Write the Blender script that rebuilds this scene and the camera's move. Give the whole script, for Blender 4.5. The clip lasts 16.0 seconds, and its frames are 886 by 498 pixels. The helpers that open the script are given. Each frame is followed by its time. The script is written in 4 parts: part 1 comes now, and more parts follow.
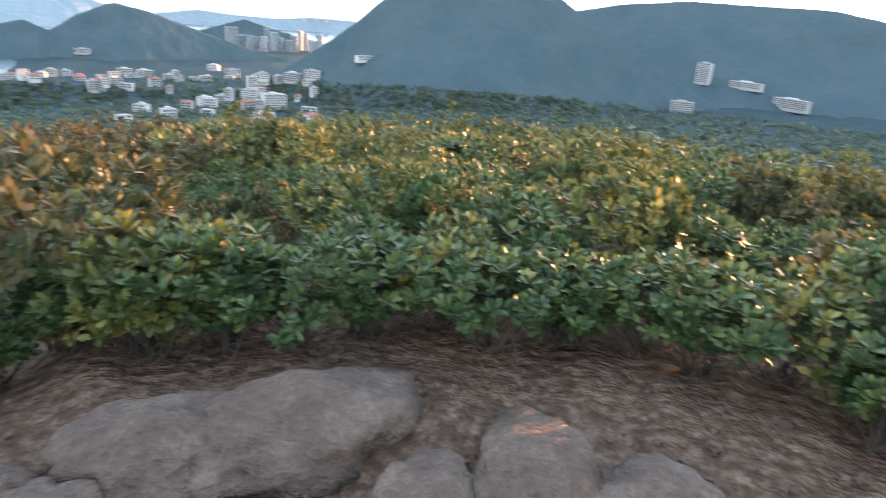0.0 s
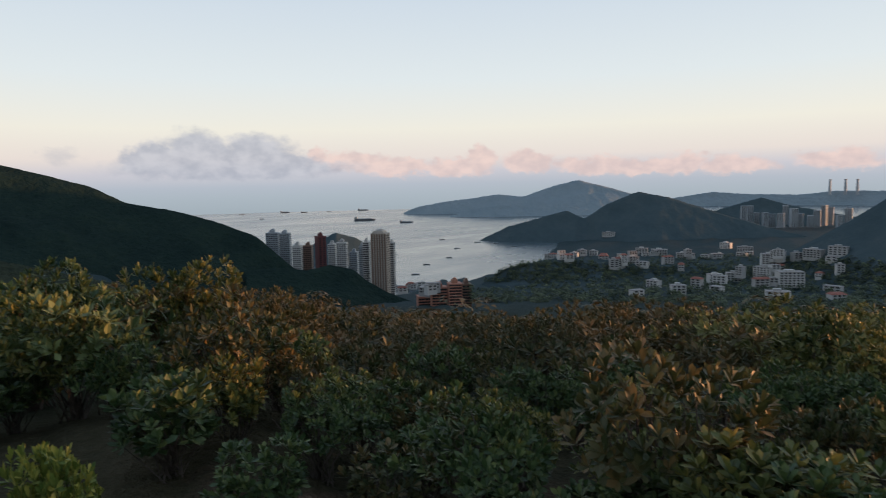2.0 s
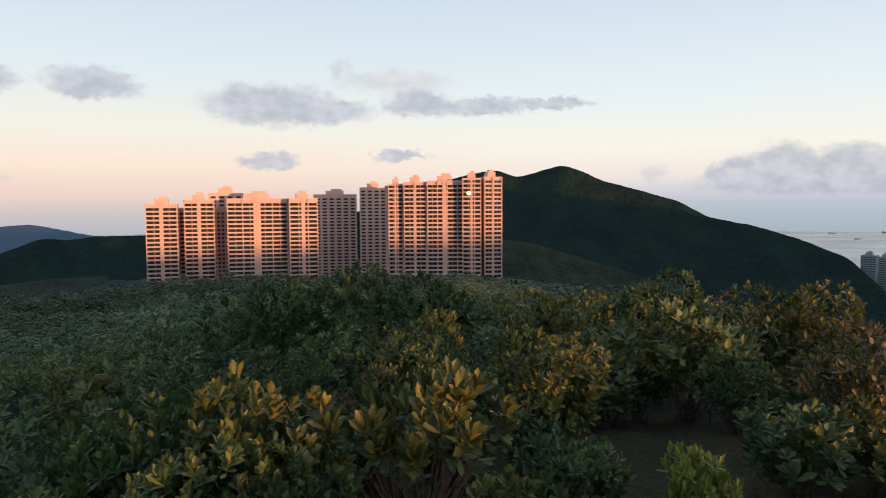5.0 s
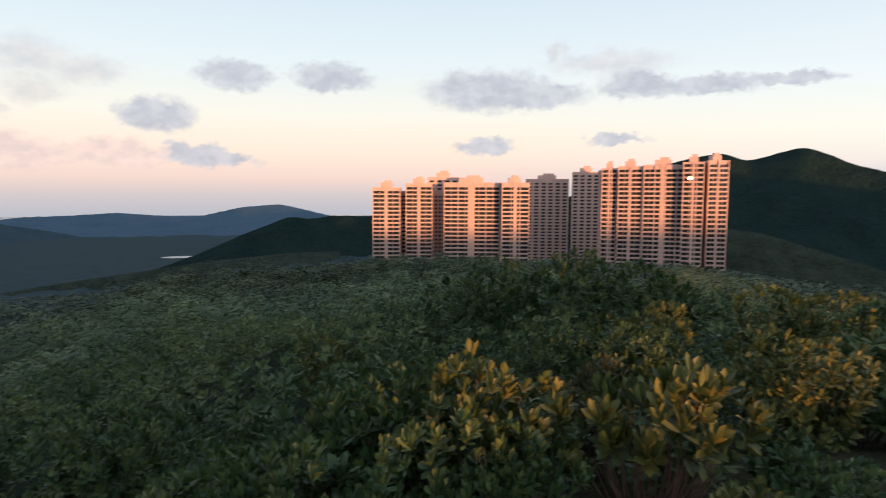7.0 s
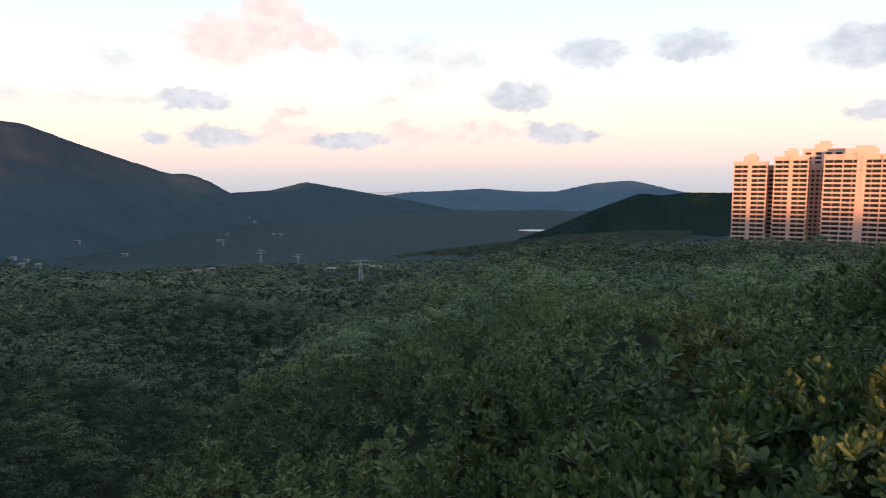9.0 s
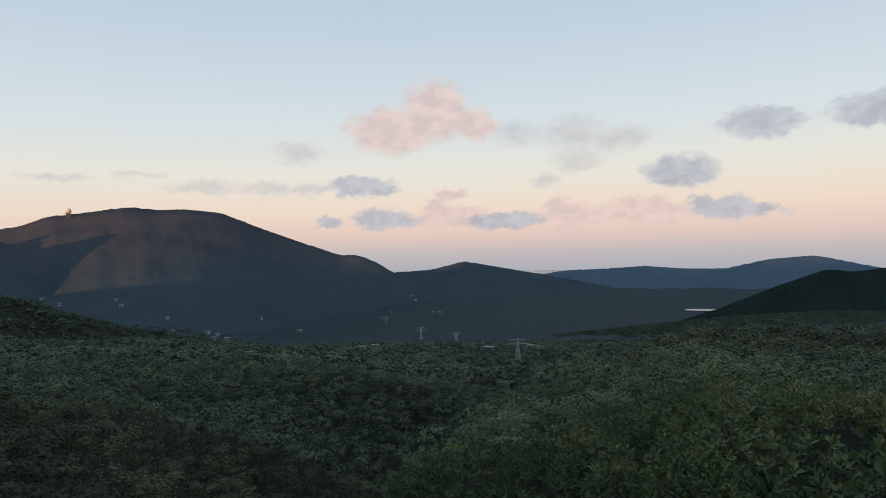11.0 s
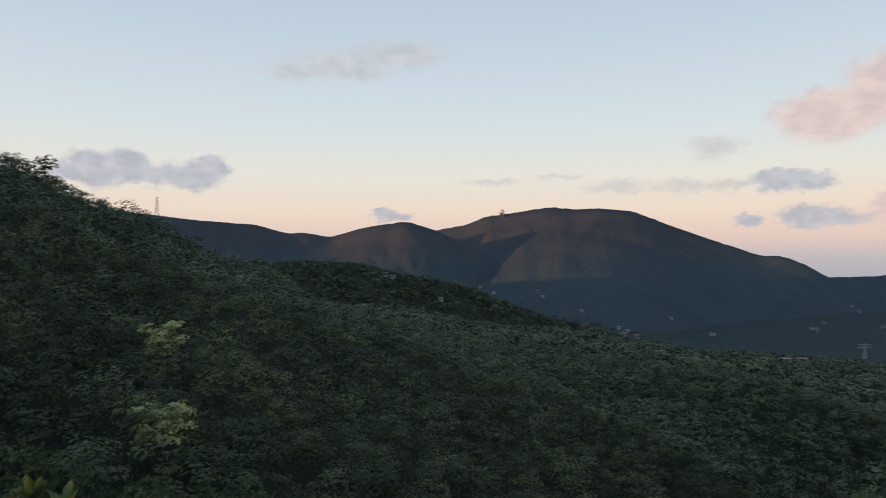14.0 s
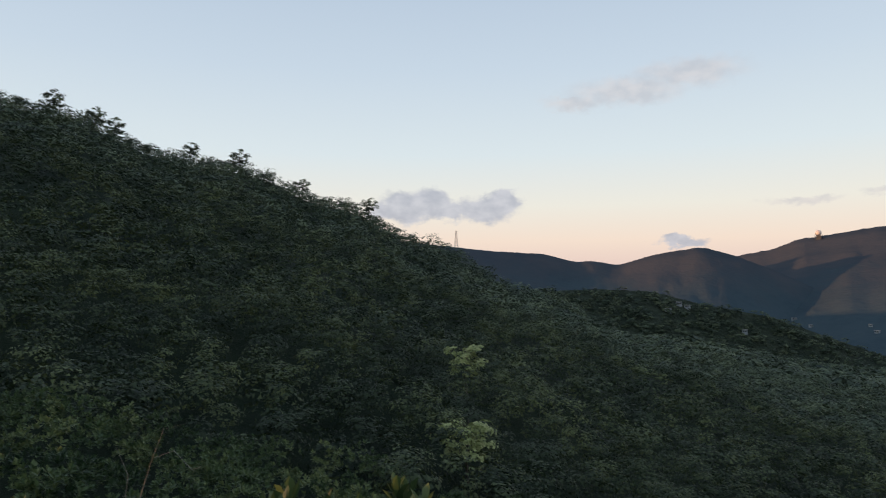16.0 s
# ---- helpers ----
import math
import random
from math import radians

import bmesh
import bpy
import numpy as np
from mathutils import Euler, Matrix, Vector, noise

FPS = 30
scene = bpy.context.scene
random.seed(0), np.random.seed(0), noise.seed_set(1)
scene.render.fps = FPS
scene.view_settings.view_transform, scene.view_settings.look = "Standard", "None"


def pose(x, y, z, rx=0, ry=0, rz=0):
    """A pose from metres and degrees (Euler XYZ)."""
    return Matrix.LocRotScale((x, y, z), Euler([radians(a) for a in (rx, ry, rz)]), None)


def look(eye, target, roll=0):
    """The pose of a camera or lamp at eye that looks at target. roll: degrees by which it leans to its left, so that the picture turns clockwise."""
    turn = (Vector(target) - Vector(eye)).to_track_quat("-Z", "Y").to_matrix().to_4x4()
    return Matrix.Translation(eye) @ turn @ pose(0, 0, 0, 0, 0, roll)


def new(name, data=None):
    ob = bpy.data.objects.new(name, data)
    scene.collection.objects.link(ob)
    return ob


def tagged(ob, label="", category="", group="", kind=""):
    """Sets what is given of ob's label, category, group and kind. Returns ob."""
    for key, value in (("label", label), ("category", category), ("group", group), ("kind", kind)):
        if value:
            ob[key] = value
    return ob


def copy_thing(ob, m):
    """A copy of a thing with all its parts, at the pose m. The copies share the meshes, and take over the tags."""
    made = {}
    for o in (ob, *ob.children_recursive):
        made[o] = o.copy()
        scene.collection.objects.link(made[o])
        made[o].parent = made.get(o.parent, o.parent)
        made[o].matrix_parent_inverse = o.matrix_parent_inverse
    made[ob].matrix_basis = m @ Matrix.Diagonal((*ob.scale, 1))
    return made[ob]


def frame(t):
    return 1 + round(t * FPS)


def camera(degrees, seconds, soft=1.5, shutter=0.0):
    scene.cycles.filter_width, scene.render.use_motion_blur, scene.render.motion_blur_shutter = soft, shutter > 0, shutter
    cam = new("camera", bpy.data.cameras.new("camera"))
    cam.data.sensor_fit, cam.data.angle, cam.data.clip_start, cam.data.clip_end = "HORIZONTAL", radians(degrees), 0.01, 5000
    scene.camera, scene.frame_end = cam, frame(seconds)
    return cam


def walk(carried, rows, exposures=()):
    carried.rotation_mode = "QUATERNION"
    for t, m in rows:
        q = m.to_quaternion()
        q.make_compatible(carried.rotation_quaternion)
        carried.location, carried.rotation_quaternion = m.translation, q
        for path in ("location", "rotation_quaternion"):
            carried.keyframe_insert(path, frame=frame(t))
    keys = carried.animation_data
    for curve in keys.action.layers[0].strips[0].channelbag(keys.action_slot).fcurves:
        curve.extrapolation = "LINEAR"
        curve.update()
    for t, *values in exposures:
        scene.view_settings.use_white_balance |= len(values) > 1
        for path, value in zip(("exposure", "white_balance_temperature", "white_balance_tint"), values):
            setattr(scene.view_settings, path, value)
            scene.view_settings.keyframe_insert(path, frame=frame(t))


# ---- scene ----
# ---- camera ----
cam = camera(68.1, 16.0, soft=1.0, shutter=0.25)
EYE = Vector((0.0, -0.6, 1.85))          # middle of the camera's little circle
SPAN, FIRST = 2.7, 1.6
ROWS = [
    (0.0, 0.0, 0.0, 0.0, 1.33, -19.60, -3.87),
    (0.5, -0.0564, -0.0096, 0.0082, 16.72, -16.65, -3.21),
    (1.0, -0.1039, -0.0246, 0.0343, 26.68, -12.02, -2.24),
    (1.5, -0.1342, -0.0425, 0.0541, 36.38, -8.30, -0.36),
    (2.0, -0.1569, -0.056, 0.0688, 43.03, -5.42, 1.15),
    (2.5, -0.17, -0.0743, 0.077, 49.29, -4.62, 1.36),
    (3.0, -0.1849, -0.0887, 0.0846, 53.80, -3.40, 0.33),
    (3.5, -0.1959, -0.1126, 0.0894, 61.29, -2.42, 0.01),
    (4.0, -0.2152, -0.149, 0.0928, 71.80, -2.45, -0.03),
    (4.5, -0.2285, -0.192, 0.0886, 83.41, -3.29, 0.29),
    (7.0, -0.22, -0.2837, 0.0922, 109.08, -4.83, -0.32),
    (7.5, -0.2004, -0.3242, 0.0883, 120.29, -6.08, 0.93),
    (8.0, -0.1825, -0.3571, 0.0939, 126.91, -4.76, 0.61),
    (8.5, -0.1701, -0.3869, 0.0876, 133.03, -7.99, 0.29),
    (9.0, -0.1415, -0.4127, 0.0871, 138.91, -6.89, 0.33),
    (9.5, -0.1202, -0.431, 0.0957, 142.62, -3.44, 0.73),
    (12.0, -0.0607, -0.4468, 0.1141, 158.86, 0.95, 1.39),
    (12.5, -0.0275, -0.4608, 0.1149, 163.20, 1.18, 1.60),
    (13.0, 0.0091, -0.4656, 0.1107, 171.96, 0.98, 2.80),
    (13.5, 0.047, -0.4658, 0.1098, 180.40, 0.43, 1.51),
    (14.0, 0.092, -0.4588, 0.101, 187.31, 0.37, -0.03),
    (14.5, 0.1253, -0.4453, 0.0899, 196.36, -0.06, -0.93),
    (15.0, 0.1536, -0.4344, 0.0918, 202.18, 1.32, -0.88),
    (15.5, 0.174, -0.4275, 0.0892, 207.02, 1.53, -0.70),
    (16.0, 0.1874, -0.4182, 0.0926, 212.06, 2.89, 0.21),
]
walk(cam, [(t, pose(SPAN * x, SPAN * y, FIRST + SPAN * z, 90 + pitch, roll, yaw)) for t, x, y, z, yaw, pitch, roll in ROWS],
     exposures=[(0.0, 2.4), (0.5, 2.5), (1.0, 1.95), (1.5, 0.65), (2.0, 0.02), (2.5, 0.0), (3.5, 0.04), (4.5, 0.12), (7.0, 0.25), (7.5, 0.3),
                (8.0, 0.2), (8.5, 0.35), (9.0, 0.5), (9.5, 0.1), (12.0, -0.1), (12.5, -0.15), (14.5, 0.0), (16.0, 0.05)])

# ---- sky and sun ----
SUN_AZ, SUN_EL = -46.0, 1.75
SEA = -160.0


def node(tree, kind, values=(), **settings):
    n = tree.nodes.new(kind)
    for key, value in settings.items():
        if key == "operation":
            n.operation = value
        elif key == "blend":
            n.data_type, n.blend_type = "RGBA", value
        elif key == "kind":
            n.data_type = value
        elif key == "dims":
            n.noise_dimensions = value
    for slot, value in values:
        if isinstance(value, bpy.types.NodeSocket):
            tree.links.new(value, n.inputs[slot])
        else:
            n.inputs[slot].default_value = value
    return n


def calc(tree, op, a, b=0.0, c=0.0):
    return node(tree, "ShaderNodeMath", ((0, a), (1, b), (2, c)), operation=op).outputs[0]


def blend(tree, fac, a, b, how="MIX"):
    return node(tree, "ShaderNodeMix", ((0, fac), (6, a), (7, b)), blend=how).outputs[2]


def ramp(tree, fac, stops):
    n = node(tree, "ShaderNodeValToRGB", ((0, fac),))
    els = n.color_ramp.elements
    while len(els) < len(stops):
        els.new(0.5)
    for el, (where, c) in zip(els, stops):
        el.position, el.color = where, (*c, 1) if len(c) == 3 else c
    return n.outputs[0]


def fit_range(tree, v, a, b, c=0.0, d=1.0):
    n = node(tree, "ShaderNodeMapRange", ((0, v), (1, a), (2, b), (3, c), (4, d)))
    n.interpolation_type = "SMOOTHSTEP"
    return n.outputs[0]


def lin(r, g, b):
    return tuple((c / 255 / 12.92 if c < 10 else ((c / 255 + 0.055) / 1.055) ** 2.4) for c in (r, g, b))


world = bpy.data.worlds.new("sky")
scene.world = world
world.use_nodes = True
wt = world.node_tree
wt.nodes.clear()
way = node(wt, "ShaderNodeTexCoord").outputs["Generated"]
xyz = node(wt, "ShaderNodeSeparateXYZ", ((0, way),))
elev = calc(wt, "MULTIPLY", calc(wt, "ARCSINE", xyz.outputs[2]), 57.2958)
turn0 = calc(wt, "MULTIPLY", calc(wt, "ARCTAN2", calc(wt, "MULTIPLY", xyz.outputs[0], -1.0), xyz.outputs[1]), 57.2958)
azim = calc(wt, "SUBTRACT", calc(wt, "FLOORED_MODULO", calc(wt, "ADD", turn0, 70.0), 360.0), 70.0)
height = calc(wt, "DIVIDE", calc(wt, "ADD", elev, 5.0), 40.0)     # 0 at five degrees under the horizon, 1 at 35 above


def at(e):
    return (e + 5.0) / 40.0


sea_side = ramp(wt, height, [(0.0, lin(122, 136, 146)), (at(-1.9), lin(160, 173, 182)), (at(-0.55), lin(170, 182, 192)), (at(0.3), lin(178, 187, 199)), (at(1.4), lin(200, 200, 209)),
                             (at(2.6), lin(228, 219, 214)), (at(5.0), lin(236, 233, 222)), (at(9.0), lin(222, 230, 233)), (at(18.0), lin(198, 212, 227)), (1.0, lin(160, 180, 206))])
hill_side = ramp(wt, height, [(0.0, lin(130, 135, 142)), (at(-2.0), lin(172, 176, 186)), (at(-0.3), lin(196, 188, 190)), (at(1.2), lin(227, 202, 193)),
                              (at(3.5), lin(239, 219, 203)), (at(6.5), lin(232, 229, 219)), (at(11.0), lin(214, 225, 230)), (at(18.0), lin(196, 211, 225)), (1.0, lin(158, 178, 204))])
side = fit_range(wt, azim, 68.0, 112.0)
base = blend(wt, side, sea_side, hill_side)
sun_way = Vector((-math.sin(radians(SUN_AZ)) * math.cos(radians(SUN_EL)), math.cos(radians(SUN_AZ)) * math.cos(radians(SUN_EL)), math.sin(radians(SUN_EL))))
near_sun = node(wt, "ShaderNodeVectorMath", ((0, way), (1, sun_way)), operation="DOT_PRODUCT").outputs["Value"]
glow = calc(wt, "MULTIPLY", calc(wt, "POWER", calc(wt, "MAXIMUM", near_sun, 0.0), 14.0), 1.3)
base = blend(wt, 1.0, base, blend(wt, glow, (0, 0, 0, 1), (1.0, 0.78, 0.5, 1)), "ADD")
air = node(wt, "ShaderNodeTexSky")
air.sky_type, air.sun_disc, air.sun_elevation, air.sun_rotation = "NISHITA", False, radians(SUN_EL), radians(-SUN_AZ)
base = blend(wt, 0.012, base, air.outputs[0], "ADD")
# broken cloud, as rounded lobes: azimuth, elevation, half width, half height
GREY = [
    (132.5, 6.1, 2.2, 0.9), (126.4, 9.5, 2.2, 0.8), (118.6, 9.7, 2.6, 0.8), (105.2, 8.7, 4.0, 1.1), (101, 8.2, 3.0, 0.7), (92.7, 9.0, 2.5, 0.7), (87, 8.7, 3.0, 0.5), (81.5, 8.8, 2.5, 0.3),
    (105.4, 4.1, 1.7, 0.5), (94.5, 4.6, 1.8, 0.3), (129, 2.9, 2.0, 0.6), (130.5, 3.3, 0.9, 0.6), (127, 2.9, 1.2, 0.4), (157.7, 2.8, 2.1, 0.55), (147.0, 2.5, 2.4, 0.45), (159.4, 5.6, 2.3, 0.6),
    (214.8, 6.5, 2.3, 0.9), (216.5, 6.2, 1.6, 0.6), (213.2, 7.1, 1.3, 0.7), (208.5, 6.3, 2.2, 0.8), (207, 6.9, 1.2, 0.6), (211.5, 6.1, 1.6, 0.5), (192, 3.3, 1.6, 0.3), (162.7, 2.7, 0.8, 0.4),
    (67, 2.5, 1.4, 0.9), (63.5, 3.0, 2.3, 1.2), (59, 2.9, 2.5, 1.1), (56, 2.3, 1.7, 0.7), (60, 1.8, 7.0, 0.6),
]
PINK = [
    (141.2, 2.7, 2.2, 0.7), (142.2, 3.4, 0.9, 0.7), (135.8, 3.2, 2.4, 0.7), (133.8, 2.8, 1.8, 0.5), (153.2, 3.2, 1.3, 0.8), (150.5, 2.9, 1.8, 0.55), (152, 4.8, 1.0, 0.4),
    (153.2, 12.0, 2.2, 1.7), (156.6, 10.4, 3.0, 1.3), (149.5, 10.8, 1.6, 0.9),
    (50.5, 2.3, 2.2, 0.6), (53.6, 2.7, 0.8, 0.5), (47, 1.8, 2.6, 0.5), (39.5, 2.4, 1.0, 0.7), (35.5, 2.0, 1.6, 0.6), (42, 1.6, 2.6, 0.5), (30, 1.5, 2.8, 0.5), (23, 1.6, 1.5, 0.6), (26, 1.3, 2.6, 0.4),
    (19, 1.3, 2.0, 0.5), (12, 1.5, 2.0, 0.5),
]
WISPS = [
    (145.8, 10.0, 1.7, 0.9), (141, 9.8, 2.6, 1.1), (137.3, 9.1, 2.4, 0.8), (140.5, 7.5, 1.8, 0.8), (143.5, 5.9, 1.0, 0.5), (164, 5.5, 1.8, 0.4), (167.5, 5.6, 2.4, 0.45), (172.5, 5.6, 2.4, 0.4), (177, 6.6, 1.4, 0.25),
    (183, 6.2, 2.2, 0.25), (200.5, 15.1, 2.2, 0.5), (196, 15.8, 4.0, 0.8), (191, 16.8, 3.5, 0.8), (164.8, 8.6, 1.6, 0.7), (99.4, 11.8, 0.8, 0.7), (95, 10.8, 4.0, 0.7), (73, 2.7, 1.1, 0.5), (124.6, 2.5, 0.5, 0.3),
]
flat_way = node(wt, "ShaderNodeVectorMath", ((0, way), (1, (1.0, 1.0, 1.6))), operation="MULTIPLY").outputs[0]
coarse = node(wt, "ShaderNodeTexNoise", (("Vector", flat_way), ("Scale", 26.0), ("Detail", 2.0))).outputs["Color"]
fine = node(wt, "ShaderNodeTexNoise", (("Vector", flat_way), ("Scale", 75.0), ("Detail", 4.0), ("Roughness", 0.6))).outputs["Color"]
billow = node(wt, "ShaderNodeTexNoise", (("Vector", flat_way), ("Scale", 40.0), ("Detail", 4.0))).outputs[0]
spot = node(wt, "ShaderNodeCombineXYZ", ((0, azim), (1, elev))).outputs[0]
for warp, reach in ((coarse, (2.8, 1.3, 0.0)), (fine, (1.7, 1.1, 0.0))):
    off = node(wt, "ShaderNodeVectorMath", ((0, warp), (1, (0.5, 0.5, 0.5))), operation="SUBTRACT").outputs[0]
    spot = node(wt, "ShaderNodeVectorMath", ((0, off), (1, reach), (2, spot)), operation="MULTIPLY_ADD").outputs[0]


def lobes(rows, soft):
    """How much of the sky these lobes cover."""
    least = 9.0
    for ca, ce, wa, we in rows:
        to = node(wt, "ShaderNodeVectorMath", ((0, spot), (1, (0.9 / wa, 0.8 / we, 0.0)), (2, (-0.9 * ca / wa, -0.8 * ce / we, 0.0))), operation="MULTIPLY_ADD").outputs[0]
        least = calc(wt, "MINIMUM", least, node(wt, "ShaderNodeVectorMath", ((0, to),), operation="LENGTH").outputs["Value"])
    return calc(wt, "SUBTRACT", 1.0, fit_range(wt, least, soft, 1.55))


shade = fit_range(wt, billow, 0.28, 0.72)
grey_cloud = blend(wt, shade, (*lin(172, 177, 190), 1), (*lin(198, 200, 209), 1))
pink_cloud = blend(wt, shade, (*lin(214, 194, 192), 1), (*lin(238, 212, 204), 1))
wisp_cloud = blend(wt, shade, (*lin(190, 190, 196), 1), (*lin(214, 208, 208), 1))
sky_colour = blend(wt, calc(wt, "MULTIPLY", lobes(WISPS, 0.3), 0.6), base, wisp_cloud)
sky_colour = blend(wt, calc(wt, "MULTIPLY", lobes(PINK, 0.8), 0.85), sky_colour, pink_cloud)
sky_colour = blend(wt, calc(wt, "MULTIPLY", lobes(GREY, 0.8), 0.85), sky_colour, grey_cloud)
back = node(wt, "ShaderNodeBackground", ((0, sky_colour), (1, 1.0)))
out = node(wt, "ShaderNodeOutputWorld")
wt.links.new(back.outputs[0], out.inputs[0])

sun = new("sun", bpy.data.lights.new("sun", "SUN"))
sun.data.energy, sun.data.angle, sun.data.color = 5.0, radians(0.6), (1.0, 0.46, 0.2)
sun.matrix_world = look(sun_way * 50, (0, 0, 0))

# ---- materials ----
def material(name, colours, scale=5.0, rough=0.8, bump=0.3, fine=6.0, metal=0.0, island=0.0, objects=0.0, clear=0.0, spec=0.5):
    """Two-scale mottled surface. colours: dark to light; scale: patches per metre; fine: how many times finer the grain is."""
    m = bpy.data.materials.new(name)
    m.use_nodes = True
    t = m.node_tree
    p = t.nodes["Principled BSDF"]
    pos = node(t, "ShaderNodeTexCoord").outputs["Object"]
    big = node(t, "ShaderNodeTexNoise", (("Vector", pos), ("Scale", scale), ("Detail", 4.0), ("Roughness", 0.6))).outputs[0]
    small = node(t, "ShaderNodeTexNoise", (("Vector", pos), ("Scale", scale * fine), ("Detail", 3.0), ("Roughness", 0.7))).outputs[0]
    mix = calc(t, "ADD", calc(t, "MULTIPLY", big, 0.6), calc(t, "MULTIPLY", small, 0.4))
    if island:
        mix = calc(t, "ADD", calc(t, "MULTIPLY", mix, 1 - island), calc(t, "MULTIPLY", node(t, "ShaderNodeNewGeometry").outputs["Random Per Island"], island))
    if objects:
        mix = calc(t, "ADD", calc(t, "MULTIPLY", mix, 1 - objects), calc(t, "MULTIPLY", node(t, "ShaderNodeObjectInfo").outputs["Random"], objects))
    k = len(colours) - 1
    lo, hi = (0.3, 0.7) if not (island or objects) else (0.24, 0.76)
    t.links.new(ramp(t, mix, [(lo + (hi - lo) * i / k, c) for i, c in enumerate(colours)]), p.inputs["Base Color"])
    p.inputs["Roughness"].default_value, p.inputs["Metallic"].default_value = rough, metal
    p.inputs["Specular IOR Level"].default_value = spec
    if bump:
        b = node(t, "ShaderNodeBump", (("Height", calc(t, "ADD", big, calc(t, "MULTIPLY", small, 0.5))), ("Strength", bump), ("Distance", 0.5 / scale)))
        t.links.new(b.outputs[0], p.inputs["Normal"])
    return m


def leaf_material(name, colours, through_light=0.25, rough=0.45, patch=0.9, island=0.55, spec=0.4, tone=0.0):
    """Leaves: mottled, each of its own shade; tone: how much the plant that a leaf belongs to tints it."""
    m = bpy.data.materials.new(name)
    m.use_nodes = True
    t = m.node_tree
    p, o = t.nodes["Principled BSDF"], t.nodes["Material Output"]
    pos = node(t, "ShaderNodeTexCoord").outputs["Object"]
    big = node(t, "ShaderNodeTexNoise", (("Vector", pos), ("Scale", patch), ("Detail", 4.0), ("Roughness", 0.6))).outputs[0]
    big = fit_range(t, big, 0.3, 0.7)
    mix = calc(t, "MULTIPLY", big, 1 - island - tone)
    mix = calc(t, "ADD", mix, calc(t, "MULTIPLY", node(t, "ShaderNodeNewGeometry").outputs["Random Per Island"], island))
    if tone:
        plant_tone = node(t, "ShaderNodeAttribute")
        plant_tone.attribute_name = "tone"
        mix = calc(t, "ADD", mix, calc(t, "MULTIPLY", plant_tone.outputs["Fac"], tone))
    k = len(colours) - 1
    colour = ramp(t, mix, [(0.12 + 0.76 * i / k, c) for i, c in enumerate(colours)])
    t.links.new(colour, p.inputs["Base Color"])
    p.inputs["Roughness"].default_value, p.inputs["Specular IOR Level"].default_value = rough, spec
    thin = node(t, "ShaderNodeBsdfTranslucent", ((0, colour),))
    both = node(t, "ShaderNodeMixShader", ((0, through_light), (1, p.outputs[0]), (2, thin.outputs[0])))
    t.links.new(both.outputs[0], o.inputs[0])
    return m


LEAF_GREEN = leaf_material("leaf_green", [(0.017, 0.038, 0.014), (0.05, 0.088, 0.029), (0.13, 0.16, 0.05)], patch=2.5)
# yellow new growth, with some of the low sun's gold put into the colour
LEAF_GOLD = leaf_material("leaf_gold", [(0.028, 0.048, 0.014), (0.10, 0.115, 0.031), (0.27, 0.215, 0.055)], patch=2.0)
LEAF_RUST = leaf_material("leaf_rust", [(0.024, 0.04, 0.014), (0.072, 0.074, 0.026), (0.18, 0.115, 0.045)], patch=2.0)
SCRUB_RUST = leaf_material("leaf_scrub_rust", [(0.022, 0.034, 0.013), (0.062, 0.06, 0.024), (0.15, 0.10, 0.045)], 0.2, 0.5, 0.3, 0.3, 0.3, 0.4)
SCRUB_GOLD = leaf_material("leaf_scrub_gold", [(0.02, 0.036, 0.012), (0.07, 0.09, 0.028), (0.19, 0.18, 0.06)], 0.2, 0.5, 0.3, 0.3, 0.3, 0.4)
SCRUB_GREEN = leaf_material("leaf_scrub_green", [(0.015, 0.034, 0.013), (0.062, 0.10, 0.037), (0.19, 0.22, 0.082)], 0.2, 0.5, 0.25, 0.3, 0.35, 0.4)
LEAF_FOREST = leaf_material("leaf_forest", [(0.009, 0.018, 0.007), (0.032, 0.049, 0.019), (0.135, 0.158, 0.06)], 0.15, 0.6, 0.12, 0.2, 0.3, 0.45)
# the forest leaves again with distance haze painted in, for beyond 165 m
LEAF_HAZED = leaf_material("leaf_forest_hazed", [(0.02, 0.034, 0.02), (0.06, 0.084, 0.046), (0.15, 0.175, 0.09)], 0.15, 0.6, 0.08, 0.2, 0.3, 0.45)
LEAF_LIME = leaf_material("leaf_lime", [(0.2, 0.24, 0.08), (0.34, 0.38, 0.15), (0.46, 0.47, 0.22)], 0.2, 0.5, 0.5, 0.5)
TWIG = material("reddish_twig", [(0.10, 0.05, 0.035), (0.26, 0.15, 0.11)], 9, 0.85, 0.4)
BARK = material("bark", [(0.035, 0.026, 0.02), (0.10, 0.08, 0.065)], 9, 0.9, 0.5)
LEAF_YOUNG = leaf_material("leaf_young", [(0.06, 0.11, 0.02), (0.16, 0.2, 0.04), (0.4, 0.36, 0.07)], patch=2.5)
DEAD_WOOD = material("dead_wood", [(0.13, 0.115, 0.095), (0.25, 0.22, 0.185)], 9, 0.9, 0.4)
ROCK = material("weathered_rock", [(0.045, 0.029, 0.021), (0.105, 0.072, 0.053), (0.2, 0.15, 0.115)], 4.5, 0.9, 1.0, 7)
WOODED = material("wooded_slope", [(0.014, 0.021, 0.015), (0.036, 0.047, 0.031), (0.06, 0.07, 0.046)], 0.05, 0.95, 1.0, 5, spec=0.1)
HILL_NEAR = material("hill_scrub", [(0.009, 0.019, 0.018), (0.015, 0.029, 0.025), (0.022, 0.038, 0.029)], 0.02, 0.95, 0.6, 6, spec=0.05)
